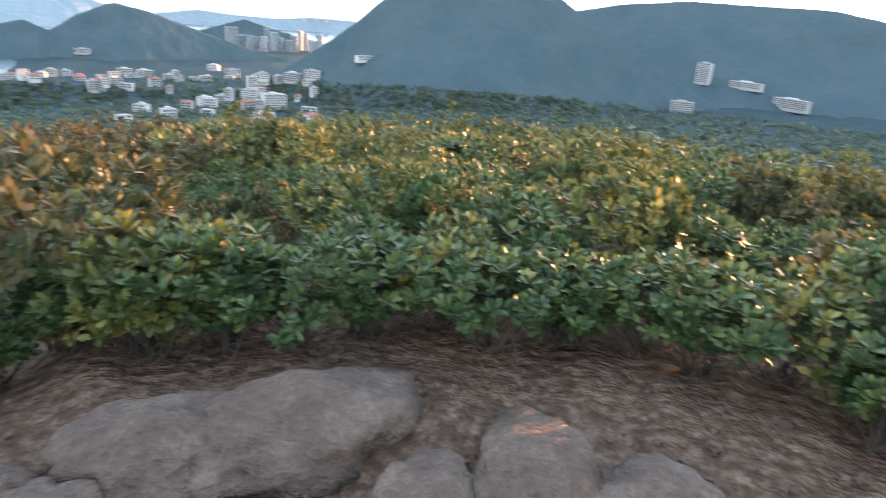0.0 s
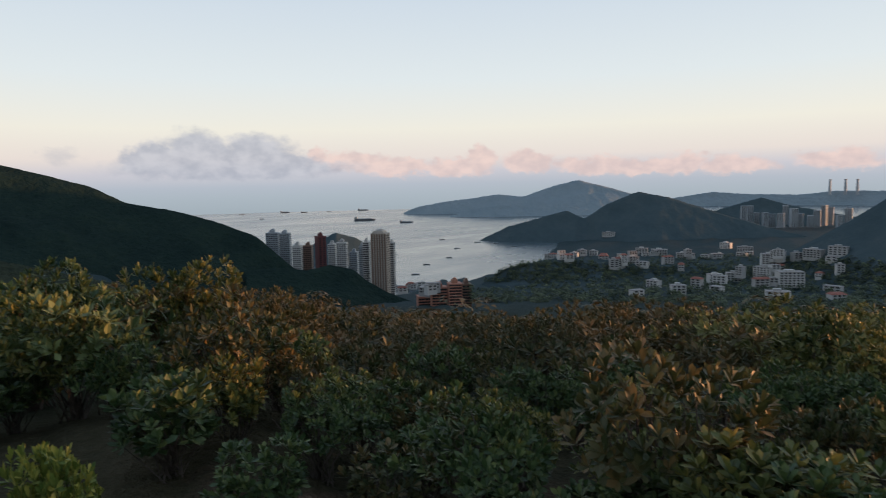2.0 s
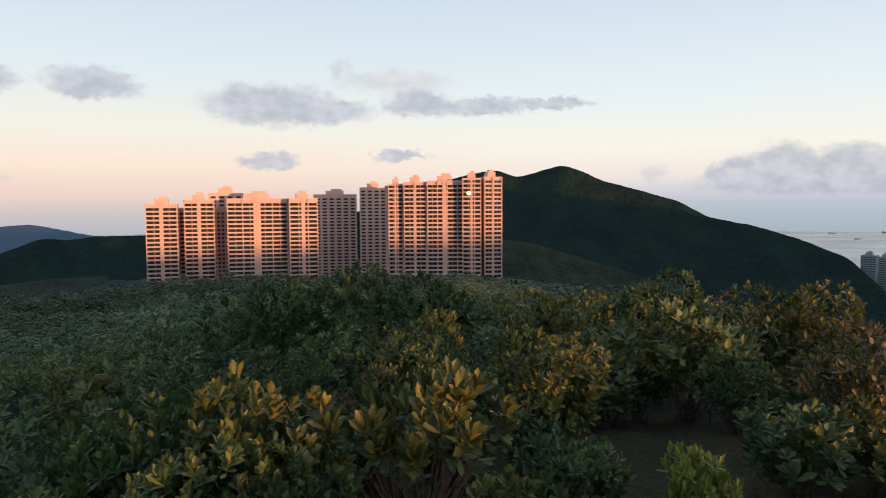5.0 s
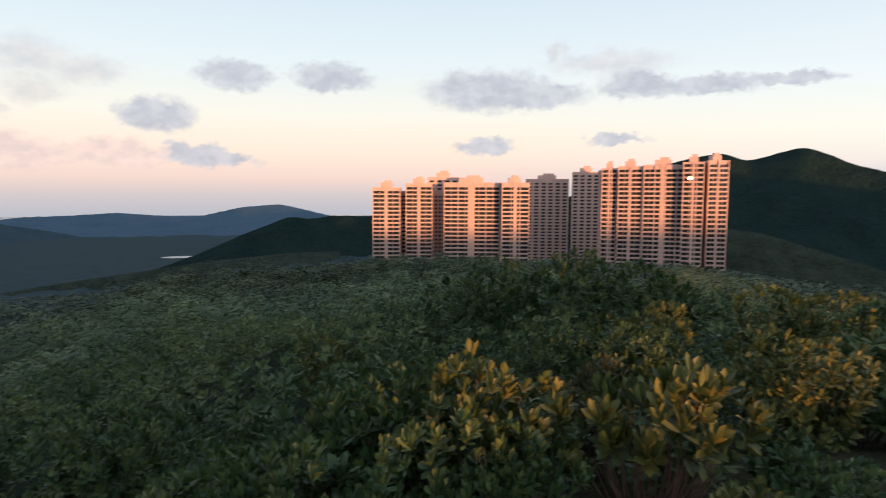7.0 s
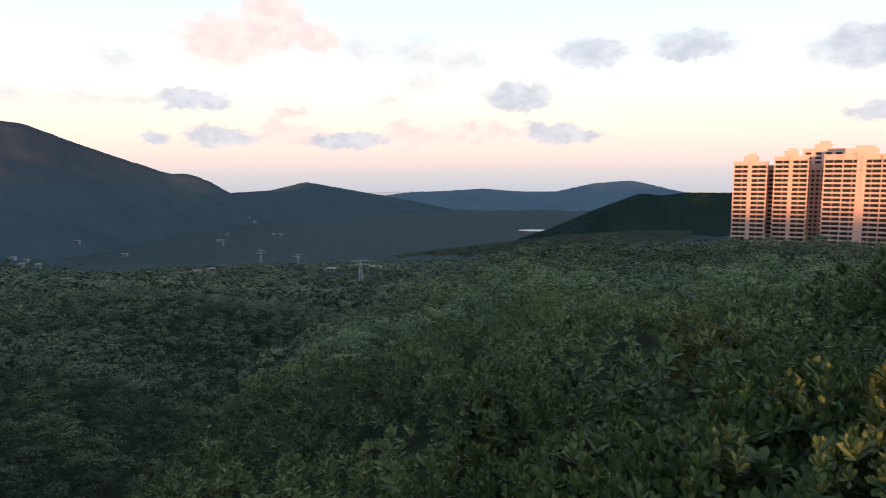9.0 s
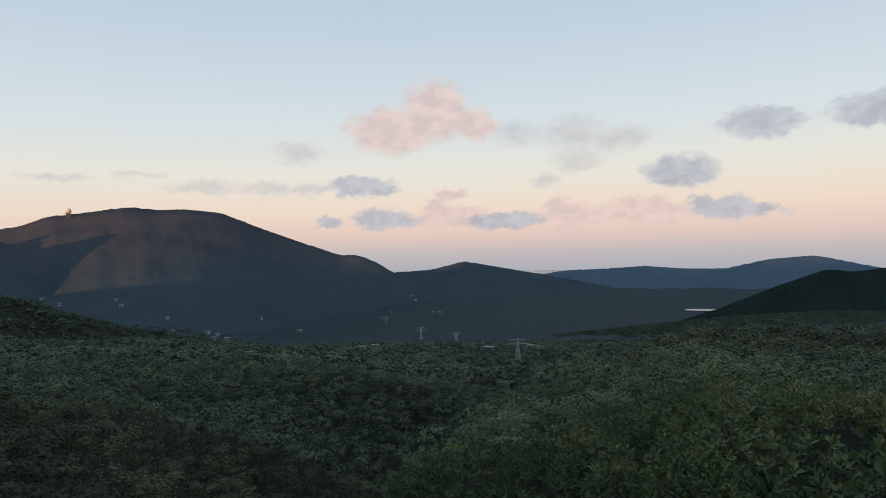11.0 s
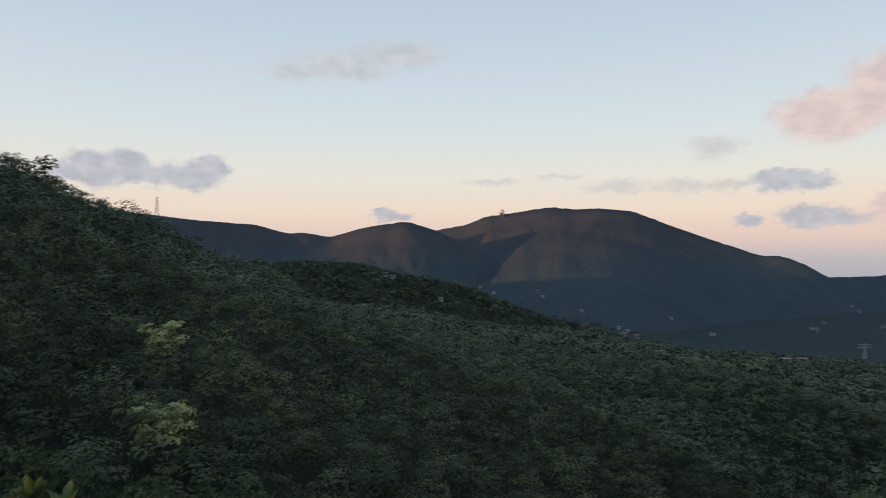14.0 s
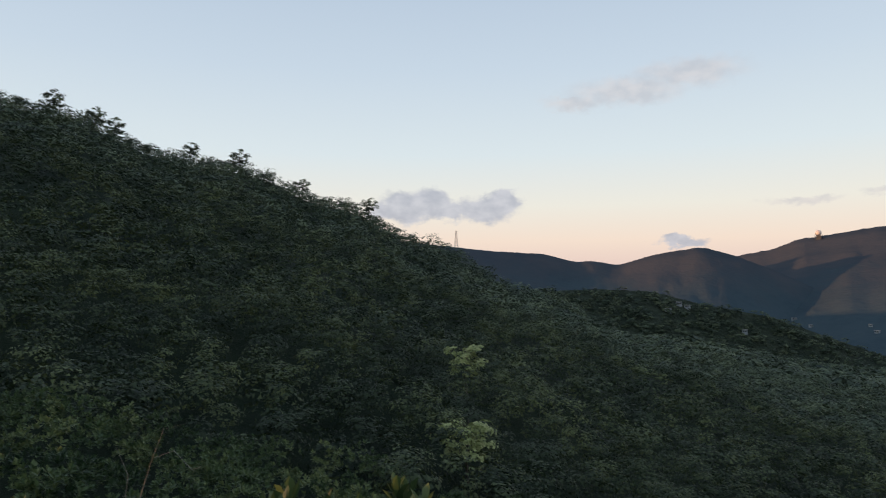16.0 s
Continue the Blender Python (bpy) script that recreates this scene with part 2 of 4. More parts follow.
# distance haze is painted into these base colours: bluer and paler farther off
HILL_MID = material("distant_hill_hazed", [(0.046, 0.07, 0.08), (0.057, 0.082, 0.09), (0.074, 0.095, 0.1)], 0.012, 1.0, 0.12, 6, spec=0.0)
HILL_FAR = material("far_hill_hazed", [(0.07, 0.108, 0.145), (0.092, 0.135, 0.175)], 0.006, 1.0, 0.25, 5, spec=0.0)
ISLAND = material("far_island_hazed", [(0.18, 0.235, 0.265), (0.23, 0.28, 0.305)], 0.006, 1.0, 0.25, 5, spec=0.0)
PINK_WALL = material("pink_tiled_wall", [(0.52, 0.34, 0.30), (0.64, 0.43, 0.37)], 0.15, 0.7, 0.0, 20)
PALE_WALL = material("pale_render", [(0.30, 0.30, 0.29), (0.50, 0.49, 0.47)], 0.12, 0.8, 0.0, 20, objects=0.6)
CREAM_WALL = material("cream_wall", [(0.30, 0.265, 0.225), (0.40, 0.35, 0.30)], 0.12, 0.8, 0.0, 20)
BROWN_WALL = material("brown_wall_strip", [(0.12, 0.07, 0.05), (0.18, 0.11, 0.08)], 0.12, 0.8, 0.0, 20)
RED_WALL = material("dark_red_wall", [(0.075, 0.02, 0.024), (0.11, 0.03, 0.032)], 0.12, 0.8, 0.0, 20)
BRICK_WALL = material("orange_brick_wall", [(0.30, 0.13, 0.085), (0.42, 0.20, 0.14)], 0.12, 0.8, 0.0, 20)
GREY_WALL = material("grey_wall", [(0.22, 0.25, 0.27), (0.34, 0.37, 0.39)], 0.12, 0.8, 0.0, 20, objects=0.4)
ROOF_GREY = material("roof_screed", [(0.22, 0.21, 0.20), (0.34, 0.32, 0.31)], 0.2, 0.9, 0.0, 10)
TILE_RED = material("red_roof", [(0.22, 0.08, 0.06), (0.32, 0.13, 0.10)], 0.3, 0.9, 0.0, 10)
GLASS_DARK = material("window_glass", [(0.015, 0.018, 0.022), (0.035, 0.04, 0.045)], 0.2, 0.12, 0.0, 10)
STEEL = material("galvanised_steel", [(0.30, 0.32, 0.33), (0.45, 0.47, 0.48)], 2, 0.5, 0.0, 5, metal=0.3)
DARK_STEEL = material("dark_steel", [(0.03, 0.03, 0.035), (0.06, 0.06, 0.06)], 2, 0.6, 0.0, 5)
DOME = material("radome_skin", [(0.45, 0.42, 0.40), (0.6, 0.57, 0.54)], 0.4, 0.6, 0.0, 5)
HULL = material("ship_hull", [(0.03, 0.04, 0.05), (0.06, 0.07, 0.08)], 0.05, 0.6, 0.0, 5)


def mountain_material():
    """Distance haze painted in as blue, the low sun's warmth painted over the tops."""
    m = material("mountain_hazed", [(0.04, 0.062, 0.076), (0.052, 0.075, 0.087), (0.06, 0.083, 0.093)], 0.012, 1.0, 0.12, 6, spec=0.0)
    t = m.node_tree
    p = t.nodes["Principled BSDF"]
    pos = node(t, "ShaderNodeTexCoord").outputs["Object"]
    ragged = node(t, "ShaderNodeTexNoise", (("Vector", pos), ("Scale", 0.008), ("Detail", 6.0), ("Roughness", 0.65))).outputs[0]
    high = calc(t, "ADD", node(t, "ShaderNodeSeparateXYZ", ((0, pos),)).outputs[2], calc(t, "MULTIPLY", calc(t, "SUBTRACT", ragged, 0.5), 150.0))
    warm_top = ramp(t, ragged, [(0.35, (0.052, 0.062, 0.074)), (0.65, (0.07, 0.074, 0.082))])
    t.links.new(blend(t, fit_range(t, high, -55.0, 45.0), p.inputs["Base Color"].links[0].from_socket, warm_top), p.inputs["Base Color"])
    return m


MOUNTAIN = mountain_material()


def ground_material():
    m = material("knoll_ground", [(0.02, 0.022, 0.012), (0.045, 0.04, 0.022), (0.07, 0.058, 0.035)], 0.8, 0.95, 0.6, 9, spec=0.1)
    t = m.node_tree
    p = t.nodes["Principled BSDF"]
    pos = node(t, "ShaderNodeTexCoord").outputs["Object"]
    far = node(t, "ShaderNodeVectorMath", ((0, pos),), operation="LENGTH").outputs["Value"]
    ragged = node(t, "ShaderNodeTexNoise", (("Vector", pos), ("Scale", 1.6), ("Detail", 5.0))).outputs[0]
    fine = node(t, "ShaderNodeTexNoise", (("Vector", pos), ("Scale", 14.0), ("Detail", 6.0), ("Roughness", 0.7))).outputs[0]
    soil = ramp(t, fine, [(0.3, (0.04, 0.024, 0.016)), (0.5, (0.09, 0.057, 0.039)), (0.68, (0.18, 0.13, 0.095))])
    bare = calc(t, "SUBTRACT", 1.0, fit_range(t, calc(t, "ADD", far, calc(t, "MULTIPLY", ragged, 3.0)), 6.2, 7.2))
    litter = p.inputs["Base Color"].links[0].from_socket
    near = blend(t, bare, litter, soil)
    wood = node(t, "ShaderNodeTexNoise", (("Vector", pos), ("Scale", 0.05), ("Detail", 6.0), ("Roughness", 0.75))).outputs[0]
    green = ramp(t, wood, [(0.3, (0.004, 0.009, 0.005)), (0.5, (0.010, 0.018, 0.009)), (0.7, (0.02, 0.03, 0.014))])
    # haze painted in: the ground turns bluer and paler from 350 to 900 m
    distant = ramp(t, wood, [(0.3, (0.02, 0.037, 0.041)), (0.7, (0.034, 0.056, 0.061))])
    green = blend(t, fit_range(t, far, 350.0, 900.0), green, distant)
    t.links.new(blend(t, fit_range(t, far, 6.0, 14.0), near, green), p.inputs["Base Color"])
    return m


def water_material():
    m = bpy.data.materials.new("sea_water")
    m.use_nodes = True
    t = m.node_tree
    p = t.nodes["Principled BSDF"]
    pos = node(t, "ShaderNodeTexCoord").outputs["Object"]
    streak = node(t, "ShaderNodeMapping", (("Vector", pos), ("Scale", (0.004, 0.0012, 1)), ("Rotation", (0, 0, radians(48)))))
    slick = node(t, "ShaderNodeTexNoise", (("Vector", streak.outputs[0]), ("Scale", 1.0), ("Detail", 6.0), ("Roughness", 0.6))).outputs[0]
    chop = node(t, "ShaderNodeTexNoise", (("Vector", pos), ("Scale", 0.06), ("Detail", 4.0))).outputs[0]
    t.links.new(ramp(t, slick, [(0.3, (0.05, 0.08, 0.095)), (0.7, (0.075, 0.105, 0.12))]), p.inputs["Base Color"])
    t.links.new(fit_range(t, slick, 0.35, 0.65, 0.18, 0.28), p.inputs["Roughness"])
    b = node(t, "ShaderNodeBump", (("Height", chop), ("Strength", 0.25), ("Distance", 2.0)))
    t.links.new(b.outputs[0], p.inputs["Normal"])
    return m


# ---- building blocks ----
def polar(az, r, z=0.0):
    a = radians(az)
    return Vector((EYE.x - math.sin(a) * r, EYE.y + math.cos(a) * r, z))


def from_arrays(name, verts, faces, mat, smooth=False, tone=None):
    """A mesh from numpy arrays; all faces have the same number of corners. tone: how pale each face's leaf colour is, 0
    to 1.
    """
    me = bpy.data.meshes.new(name)
    n, k = faces.shape
    me.vertices.add(len(verts))
    me.vertices.foreach_set("co", np.ascontiguousarray(verts, dtype=np.float32).ravel())
    me.loops.add(n * k)
    me.loops.foreach_set("vertex_index", np.ascontiguousarray(faces, dtype=np.int32).ravel())
    me.polygons.add(n)
    me.polygons.foreach_set("loop_start", np.arange(0, n * k, k, dtype=np.int32))
    me.polygons.foreach_set("use_smooth", np.full(n, smooth))
    if tone is not None:
        me.attributes.new("tone", "FLOAT", "FACE").data.foreach_set("value", np.ascontiguousarray(tone, dtype=np.float32))
    me.update(calc_edges=True)
    me.materials.append(mat)
    return me


class Boxes:
    """Collects boxes and other prisms for one mesh."""

    def __init__(self):
        self.v, self.f = [], []

    def box(self, x0, x1, y0, y1, z0, z1, taper=0.0):
        n = len(self.v)
        for z, s in ((z0, 0.0), (z1, taper)):
            self.v += [(x0 + s, y0 + s, z), (x1 - s, y0 + s, z), (x1 - s, y1 - s, z), (x0 + s, y1 - s, z)]
        self.f += [[n + i for i in q] for q in ((3, 2, 1, 0), (4, 5, 6, 7), (0, 1, 5, 4), (1, 2, 6, 5), (2, 3, 7, 6), (3, 0, 4, 7))]
        return self

    def bar(self, a, b, w, w2=None):
        """A square bar from a to b."""
        a, b = Vector(a), Vector(b)
        w2 = w if w2 is None else w2
        d = (b - a).normalized()
        s = d.cross(Vector((0, 0, 1)) if abs(d.z) < 0.95 else Vector((1, 0, 0))).normalized()
        u = s.cross(d)
        n = len(self.v)
        for c, k in ((a, w), (b, w2)):
            self.v += [tuple(c + (s * i + u * j) * k * 0.5) for i, j in ((-1, -1), (1, -1), (1, 1), (-1, 1))]
        self.f += [[n + i for i in q] for q in ((3, 2, 1, 0), (4, 5, 6, 7), (0, 1, 5, 4), (1, 2, 6, 5), (2, 3, 7, 6), (3, 0, 4, 7))]
        return self

    def mesh(self, name, mat):
        return from_arrays(name, np.array(self.v), np.array(self.f), mat)


def part(name, data, mat, parent, label=""):
    ob = new(name, data.mesh(name, mat) if isinstance(data, Boxes) else data)
    ob.parent = parent
    if label:
        ob["label"] = label
    return ob


def spread(knots, values, x):
    """Smooth interpolation of rows of values over knots."""
    knots, values = np.asarray(knots, float), np.asarray(values, float)
    i = np.clip(np.searchsorted(knots, x, "right") - 1, 0, len(knots) - 2)
    u = np.clip((x - knots[i]) / (knots[i + 1] - knots[i]), 0, 1)
    u = u * u * (3 - 2 * u)
    if values.ndim > 1:
        u = u[..., None]
    return values[i] * (1 - u) + values[i + 1] * u


def rough_noise(x, y, z=0.0, octaves=4):
    return noise.fractal(Vector((x, y, z)), 1.0, 2.0, octaves)


# ---- the lie of the land ----
# elevation angle, seen from the knoll, of the top of the vegetation at these distances
NEAR_R = [4, 8, 14, 20, 28, 40, 60, 90, 150, 220, 300]
COARSE_R = [4, 8, 20, 60, 150, 300]
KNOLL = {
    -75: (-12, -8, -6, -5, -4, -4), -40: (-12, -9.5, -9.5, -12, -14, -16), 0: (-11.5, -9.3, -9.5, -11, -13, -15), 25: (-13, -11, -10.5, -11.5, -13, -15),
    45: (-18, -13, -11.3, -11.5, -13, -15), 62: (-17, -8, -8.5, -10, -12, -13), 75: (-18, -8.5, -7.5, -8.5, -9, -9), 90: (-17, -11, -8.5, -6.8, -6, -6),
    110: (-17, -13, -10, -7.5, -5.6, -6.0), 124: (-18, -15.5, -11, -8.2, -6.2, -7.0),
}
# the spur's flank, the gully behind it and the slope across
GULLY = {
    132: (-24, -18, -14, -12.3, -11, -9.8, -8.6, -7.6, -6.4, -7.5, -8.5), 139: (-27, -21.5, -17, -14.5, -13, -11.6, -10.2, -8.9, -9.4, -13, -12),
    143.5: (-28, -24, -19, -15.5, -13.8, -12.3, -11, -10.4, -15, -16.5, -12.5), 148.5: (-29, -26, -20, -17, -15, -13.3, -12.7, -17, -20, -17, -12.2),
    154: (-30, -27, -21, -18, -16.5, -16.1, -20, -24, -21.5, -16.5, -11.3), 158: (-31, -28, -22, -19.7, -19.2, -22, -27, -27, -21, -15.5, -10.2),
    162: (-32, -28, -23.5, -22.2, -25, -29, -30, -26, -19, -14, -9.3), 166: (-32, -28.5, -25.5, -27.5, -31, -33, -31, -24.5, -17, -12.5, -9.2),
    172: (-33, -30, -29, -31, -32.5, -33, -27.5, -21, -14.5, -11, -8.6), 182: (-34, -30, -28, -26.5, -24.5, -22, -18, -14, -10, -8.6, -7.6),
}
HILLSIDE = {
    195: (-34, -30, -24, -14, -6.5, -4.8), 205: (-32, -28, -22, -9, -3, -0.3), 213: (-30, -27, -20, -6, 0, 3.6), 221: (-30, -26, -18, -3, 3.5, 7.4),
    232: (-30, -25, -15, 0, 7, 10.6), 246: (-28, -22, -10, 3, 10.5, 13.8), 262: (-24, -15, -5, 5, 11, 14), 285: (-12, -8, -6, -5, -4, -4),
}


def finer(rows):
    return {a: tuple(np.interp(np.log(NEAR_R), np.log(COARSE_R), row)) for a, row in rows.items()}


LAND = {**finer(KNOLL), **GULLY, **finer(HILLSIDE)}
# ground height at 600, 1000, 1500, 2200 and 4900 m
FAR_R = [600, 1000, 1500, 2200, 4900]
COAST = {
    -75: (-60, -90, -110, -130, -200), -40: (-90, -110, -110, -130, -200), 0: (-100, -125, -125, -140, -200), 15: (-105, -140, -140, -150, -200),
    30: (-115, -142, -148, -158, -200), 38: (-115, -150, -172, -178, -200), 50: (-110, -163, -182, -190, -200), 62: (-100, -155, -182, -190, -200),
    75: (-70, -90, -150, -182, -200), 90: (-62, -80, -120, -150, -200), 110: (-64, -80, -120, -150, -200), 125: (-75, -100, -137, -140, -200),
    131: (-85, -115, -139, -141, -200),
}
INLAND = {
    137: (-90, -120, -138, -141, -200), 150: (-90, -125, -135, -140, -200), 165: (-85, -125, -130, -130, -200), 180: (-70, -100, -110, -110, -200),
    195: (-50, -70, -80, -100, -200), 205: (-25, -45, -70, -90, -200), 218: (0, -40, -70, -90, -200), 246: (40, -30, -70, -90, -200), 285: (-60, -90, -110, -130, -200),
}
OUTER = {**COAST, **INLAND}
VEG_R, VEG_H = [0, 2.6, 4, 12, 40, 100, 300, 500], [0, 0, 1.0, 1.5, 2.6, 4.0, 5.5, 0.0]


def land(az, r):
    """Height of the vegetation's top and of the ground, for arrays of azimuths and distances."""
    az, r = np.asarray(az, float), np.asarray(r, float)
    az = (az + 75) % 360 - 75
    angles = spread(list(LAND), list(LAND.values()), az)
    heights = EYE.z + np.array(NEAR_R) * np.tan(np.radians(angles))
    outer = spread(list(OUTER), list(OUTER.values()), az)
    table = np.concatenate([np.full(heights.shape[:-1] + (2,), 0.0), heights, outer], -1)
    knots = np.log(np.array([0.5, 2.6] + NEAR_R + FAR_R))
    lr = np.log(np.clip(r, 0.5, 4900))
    i = np.clip(np.searchsorted(knots, lr, "right") - 1, 0, len(knots) - 2)
    u = np.clip((lr - knots[i]) / (knots[i + 1] - knots[i]), 0, 1)
    take = lambda k: np.take_along_axis(table, k[..., None], -1)[..., 0]
    top = take(i) * (1 - u) + take(i + 1) * u
    veg = np.interp(r, VEG_R, VEG_H)
    return top, top - veg


def ground_at(az, r):
    return float(land(np.array([az]), np.array([r]))[1][0])


rings = np.concatenate([[0.0], np.geomspace(0.6, 4900, 130)])
spokes = np.linspace(-75, 285, 433)[:-1]
AZ, RR = np.meshgrid(spokes, rings)
top_z, ground_z = land(AZ, np.maximum(RR, 0.5))
gx = EYE.x - np.sin(np.radians(AZ)) * RR
gy = EYE.y + np.cos(np.radians(AZ)) * RR
bumps = np.array([[rough_noise(x / s, y / s) * s for x, y, s in zip(ra, rb, rs)] for ra, rb, rs in zip(gx, gy, np.clip(RR * 0.12, 0.35, 22))])
ground_z = ground_z + bumps * np.interp(RR, [0, 4, 60, 300, 800], [0.10, 0.10, 0.06, 0.12, 0.25])
count = len(spokes)
idx = np.arange(AZ.size).reshape(AZ.shape)
quads = np.stack([idx[:-1], np.roll(idx, -1, 1)[:-1], np.roll(idx, -1, 1)[1:], idx[1:]], -1).reshape(-1, 4)[:, ::-1]
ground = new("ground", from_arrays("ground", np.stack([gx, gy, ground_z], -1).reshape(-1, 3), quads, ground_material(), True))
tagged(ground, "bare rocky soil path with scrub and wooded slopes around the knoll", "ground", kind="structure")

ang = np.linspace(0, 2 * math.pi, 181)[:-1]
sea_r = np.array([500, 1200, 2200, 3300, 4950.0])
sv = np.stack([np.outer(sea_r, np.cos(ang)), np.outer(sea_r, np.sin(ang)), np.full((5, 180), SEA)], -1).reshape(-1, 3)
si = np.arange(900).reshape(5, 180)
sq = np.stack([si[:-1], np.roll(si, -1, 1)[:-1], np.roll(si, -1, 1)[1:], si[1:]], -1).reshape(-1, 4)[:, ::-1]
water = new("water", from_arrays("water", sv, sq, water_material(), True))
tagged(water, "calm silvery sea water with faint current streaks", "sea", kind="structure")


def hill(label, crest, near, far, mat, steep=0.62, base=SEA - 8, rugged=0.03, around=210, across=39):
    """A ridge whose crest runs through azimuth and elevation pairs, at a distance that goes from near to far."""
    crest = sorted(crest)
    a = np.array([c[0] for c in crest])
    e = np.array([c[1] for c in crest])
    az = np.linspace(a[0], a[-1], around)
    u = (az - a[0]) / (a[-1] - a[0])
    # smooth the corners of the crest a little, then roughen it
    el = np.interp(az, a, e)
    k = np.hanning(7)
    el = np.convolve(np.pad(el, 3, "edge"), k / k.sum(), "valid")
    d = near + (far - near) * u
    z = EYE.z + d * np.tan(np.radians(el))
    seed = sum(map(ord, label)) % 97
    wide = np.hanning(61)
    broad = np.convolve(np.pad(z, 30, "edge"), wide / wide.sum(), "valid")
    rows = []
    for s in np.linspace(-1, 1, across):
        f = abs(s)
        drop = (1 - (1 - f) ** 1.25) * (1 - 0.12 * math.sin(f * math.pi))
        fade = min(1.0, f * 4.0)
        zc = z * (1 - fade) + np.minimum(broad, z + 0.06 * (z - base)) * fade
        rise = np.maximum(zc - base, 6.0)
        off = s * rise / steep
        x = EYE.x - np.sin(np.radians(az)) * (d + off)
        y = EYE.y + np.cos(np.radians(az)) * (d + off)
        wave = np.array([1 - abs(rough_noise(px / 190, py / 190, seed)) * 1.5 + 0.35 * rough_noise(px / 45, py / 45, seed) for px, py in zip(x, y)])
        zz = zc - rise * drop + rise * rugged * 3.0 * (wave - 0.6) * min(1.0, f * 5) * (1 - f * 0.5)
        zz += np.array([rough_noise(px / 14, py / 14, 3) for px, py in zip(x, y)]) * (0.0008 * d)
        rows.append(np.stack([x, y, zz], -1))
    v = np.array(rows).reshape(-1, 3)
    i = np.arange(across * around).reshape(across, around)
    q = np.stack([i[:-1, :-1], i[:-1, 1:], i[1:, 1:], i[1:, :-1]], -1).reshape(-1, 4)
    ob = new("hill", from_arrays("hill", v, q, mat, True))
    return tagged(ob, label, "hill", kind="structure")


hill("dark green twin-topped hill falling to the sea", [(114, -5), (106, -3), (99, -0.5), (93, 1.8), (87.7, 3.16), (85.9, 3.28), (84.3, 2.65), (82.4, 3.2), (80.6, 3.7), (79, 3.2), (77.3, 2.35), (71.2, 0.58),
     (68.8, -0.78), (65.4, -1.48), (62.5, -2.37), (59, -3.85), (56.5, -6.29), (54.6, -7.73), (52, -10.5)], 850, 1400, HILL_NEAR)
hill("brown-green scrub slope beside the tower blocks", [(92, -5), (88, -3.6), (85.5, -2.7), (83, -3.0), (79, -4.2), (75, -5.4), (70, -7), (64, -9)], 600, 640, WOODED, 0.5, -110)
hill("low wooded rise in front of the bay towers", [(60, -6.6), (57, -6.6), (55, -6.9), (53, -6.5), (51, -7.0), (50, -7.9), (48, -9.1), (46, -9.9), (43, -11.5)], 800, 840, HILL_NEAR, 0.6)
hill("rounded dark wooded hill above the reservoir", [(100, -2.6), (108, -2.2), (115.2, -1.99), (118.5, -1.94), (120.5, -2.2), (122.3, -2.04), (126, -3.48), (129.6, -5.05), (132.6, -6.09), (136, -7.6)], 950, 1050, HILL_NEAR)
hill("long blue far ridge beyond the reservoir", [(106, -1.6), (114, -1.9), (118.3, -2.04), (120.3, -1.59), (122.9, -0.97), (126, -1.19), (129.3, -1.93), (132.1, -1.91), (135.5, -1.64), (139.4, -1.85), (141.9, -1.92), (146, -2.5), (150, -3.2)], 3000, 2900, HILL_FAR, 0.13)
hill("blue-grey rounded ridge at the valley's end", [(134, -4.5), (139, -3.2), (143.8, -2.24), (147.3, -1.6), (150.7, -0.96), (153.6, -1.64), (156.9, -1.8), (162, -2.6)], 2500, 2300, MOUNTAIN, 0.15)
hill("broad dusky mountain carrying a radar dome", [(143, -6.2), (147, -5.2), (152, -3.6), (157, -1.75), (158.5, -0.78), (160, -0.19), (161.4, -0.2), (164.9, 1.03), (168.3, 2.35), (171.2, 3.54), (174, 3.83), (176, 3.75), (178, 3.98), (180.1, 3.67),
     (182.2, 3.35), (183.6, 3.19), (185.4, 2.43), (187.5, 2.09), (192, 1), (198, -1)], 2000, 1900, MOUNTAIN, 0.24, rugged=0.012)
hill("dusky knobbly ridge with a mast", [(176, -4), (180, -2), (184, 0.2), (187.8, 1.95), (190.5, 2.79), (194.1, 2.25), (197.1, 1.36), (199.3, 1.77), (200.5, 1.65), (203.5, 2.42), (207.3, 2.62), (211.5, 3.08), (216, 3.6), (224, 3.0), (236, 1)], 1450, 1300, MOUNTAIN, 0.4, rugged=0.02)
hill("low dark wooded spur across the valley", [(166, -8), (172.3, -6.81), (178.8, -5.3), (185.8, -2.75), (190.6, -1.88), (194.6, -0.82), (199, -0.64), (204.4, -0.87), (212, -1.6), (224, -3)], 850, 700, WOODED, 0.42, -135)
hill("dark wooded spur on the valley floor", [(118, -5.0), (122, -5.1), (128, -5.6), (134, -6.3), (140, -7.0), (146, -7.7), (152, -8.8), (158, -9.9)], 900, 900, WOODED, 0.3, -150)
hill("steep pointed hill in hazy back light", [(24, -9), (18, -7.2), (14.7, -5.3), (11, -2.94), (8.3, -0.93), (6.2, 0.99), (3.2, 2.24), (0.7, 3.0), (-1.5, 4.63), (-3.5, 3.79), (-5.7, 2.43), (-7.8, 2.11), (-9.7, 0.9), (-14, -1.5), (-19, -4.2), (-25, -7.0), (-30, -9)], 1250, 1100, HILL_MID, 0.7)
# crest past -31 degrees is unseen, shaped to set where the low sun reaches
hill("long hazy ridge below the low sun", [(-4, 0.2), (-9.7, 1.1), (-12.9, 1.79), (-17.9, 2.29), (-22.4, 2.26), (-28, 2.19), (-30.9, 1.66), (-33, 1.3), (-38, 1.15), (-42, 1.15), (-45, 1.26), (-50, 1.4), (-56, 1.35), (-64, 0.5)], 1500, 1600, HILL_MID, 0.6)
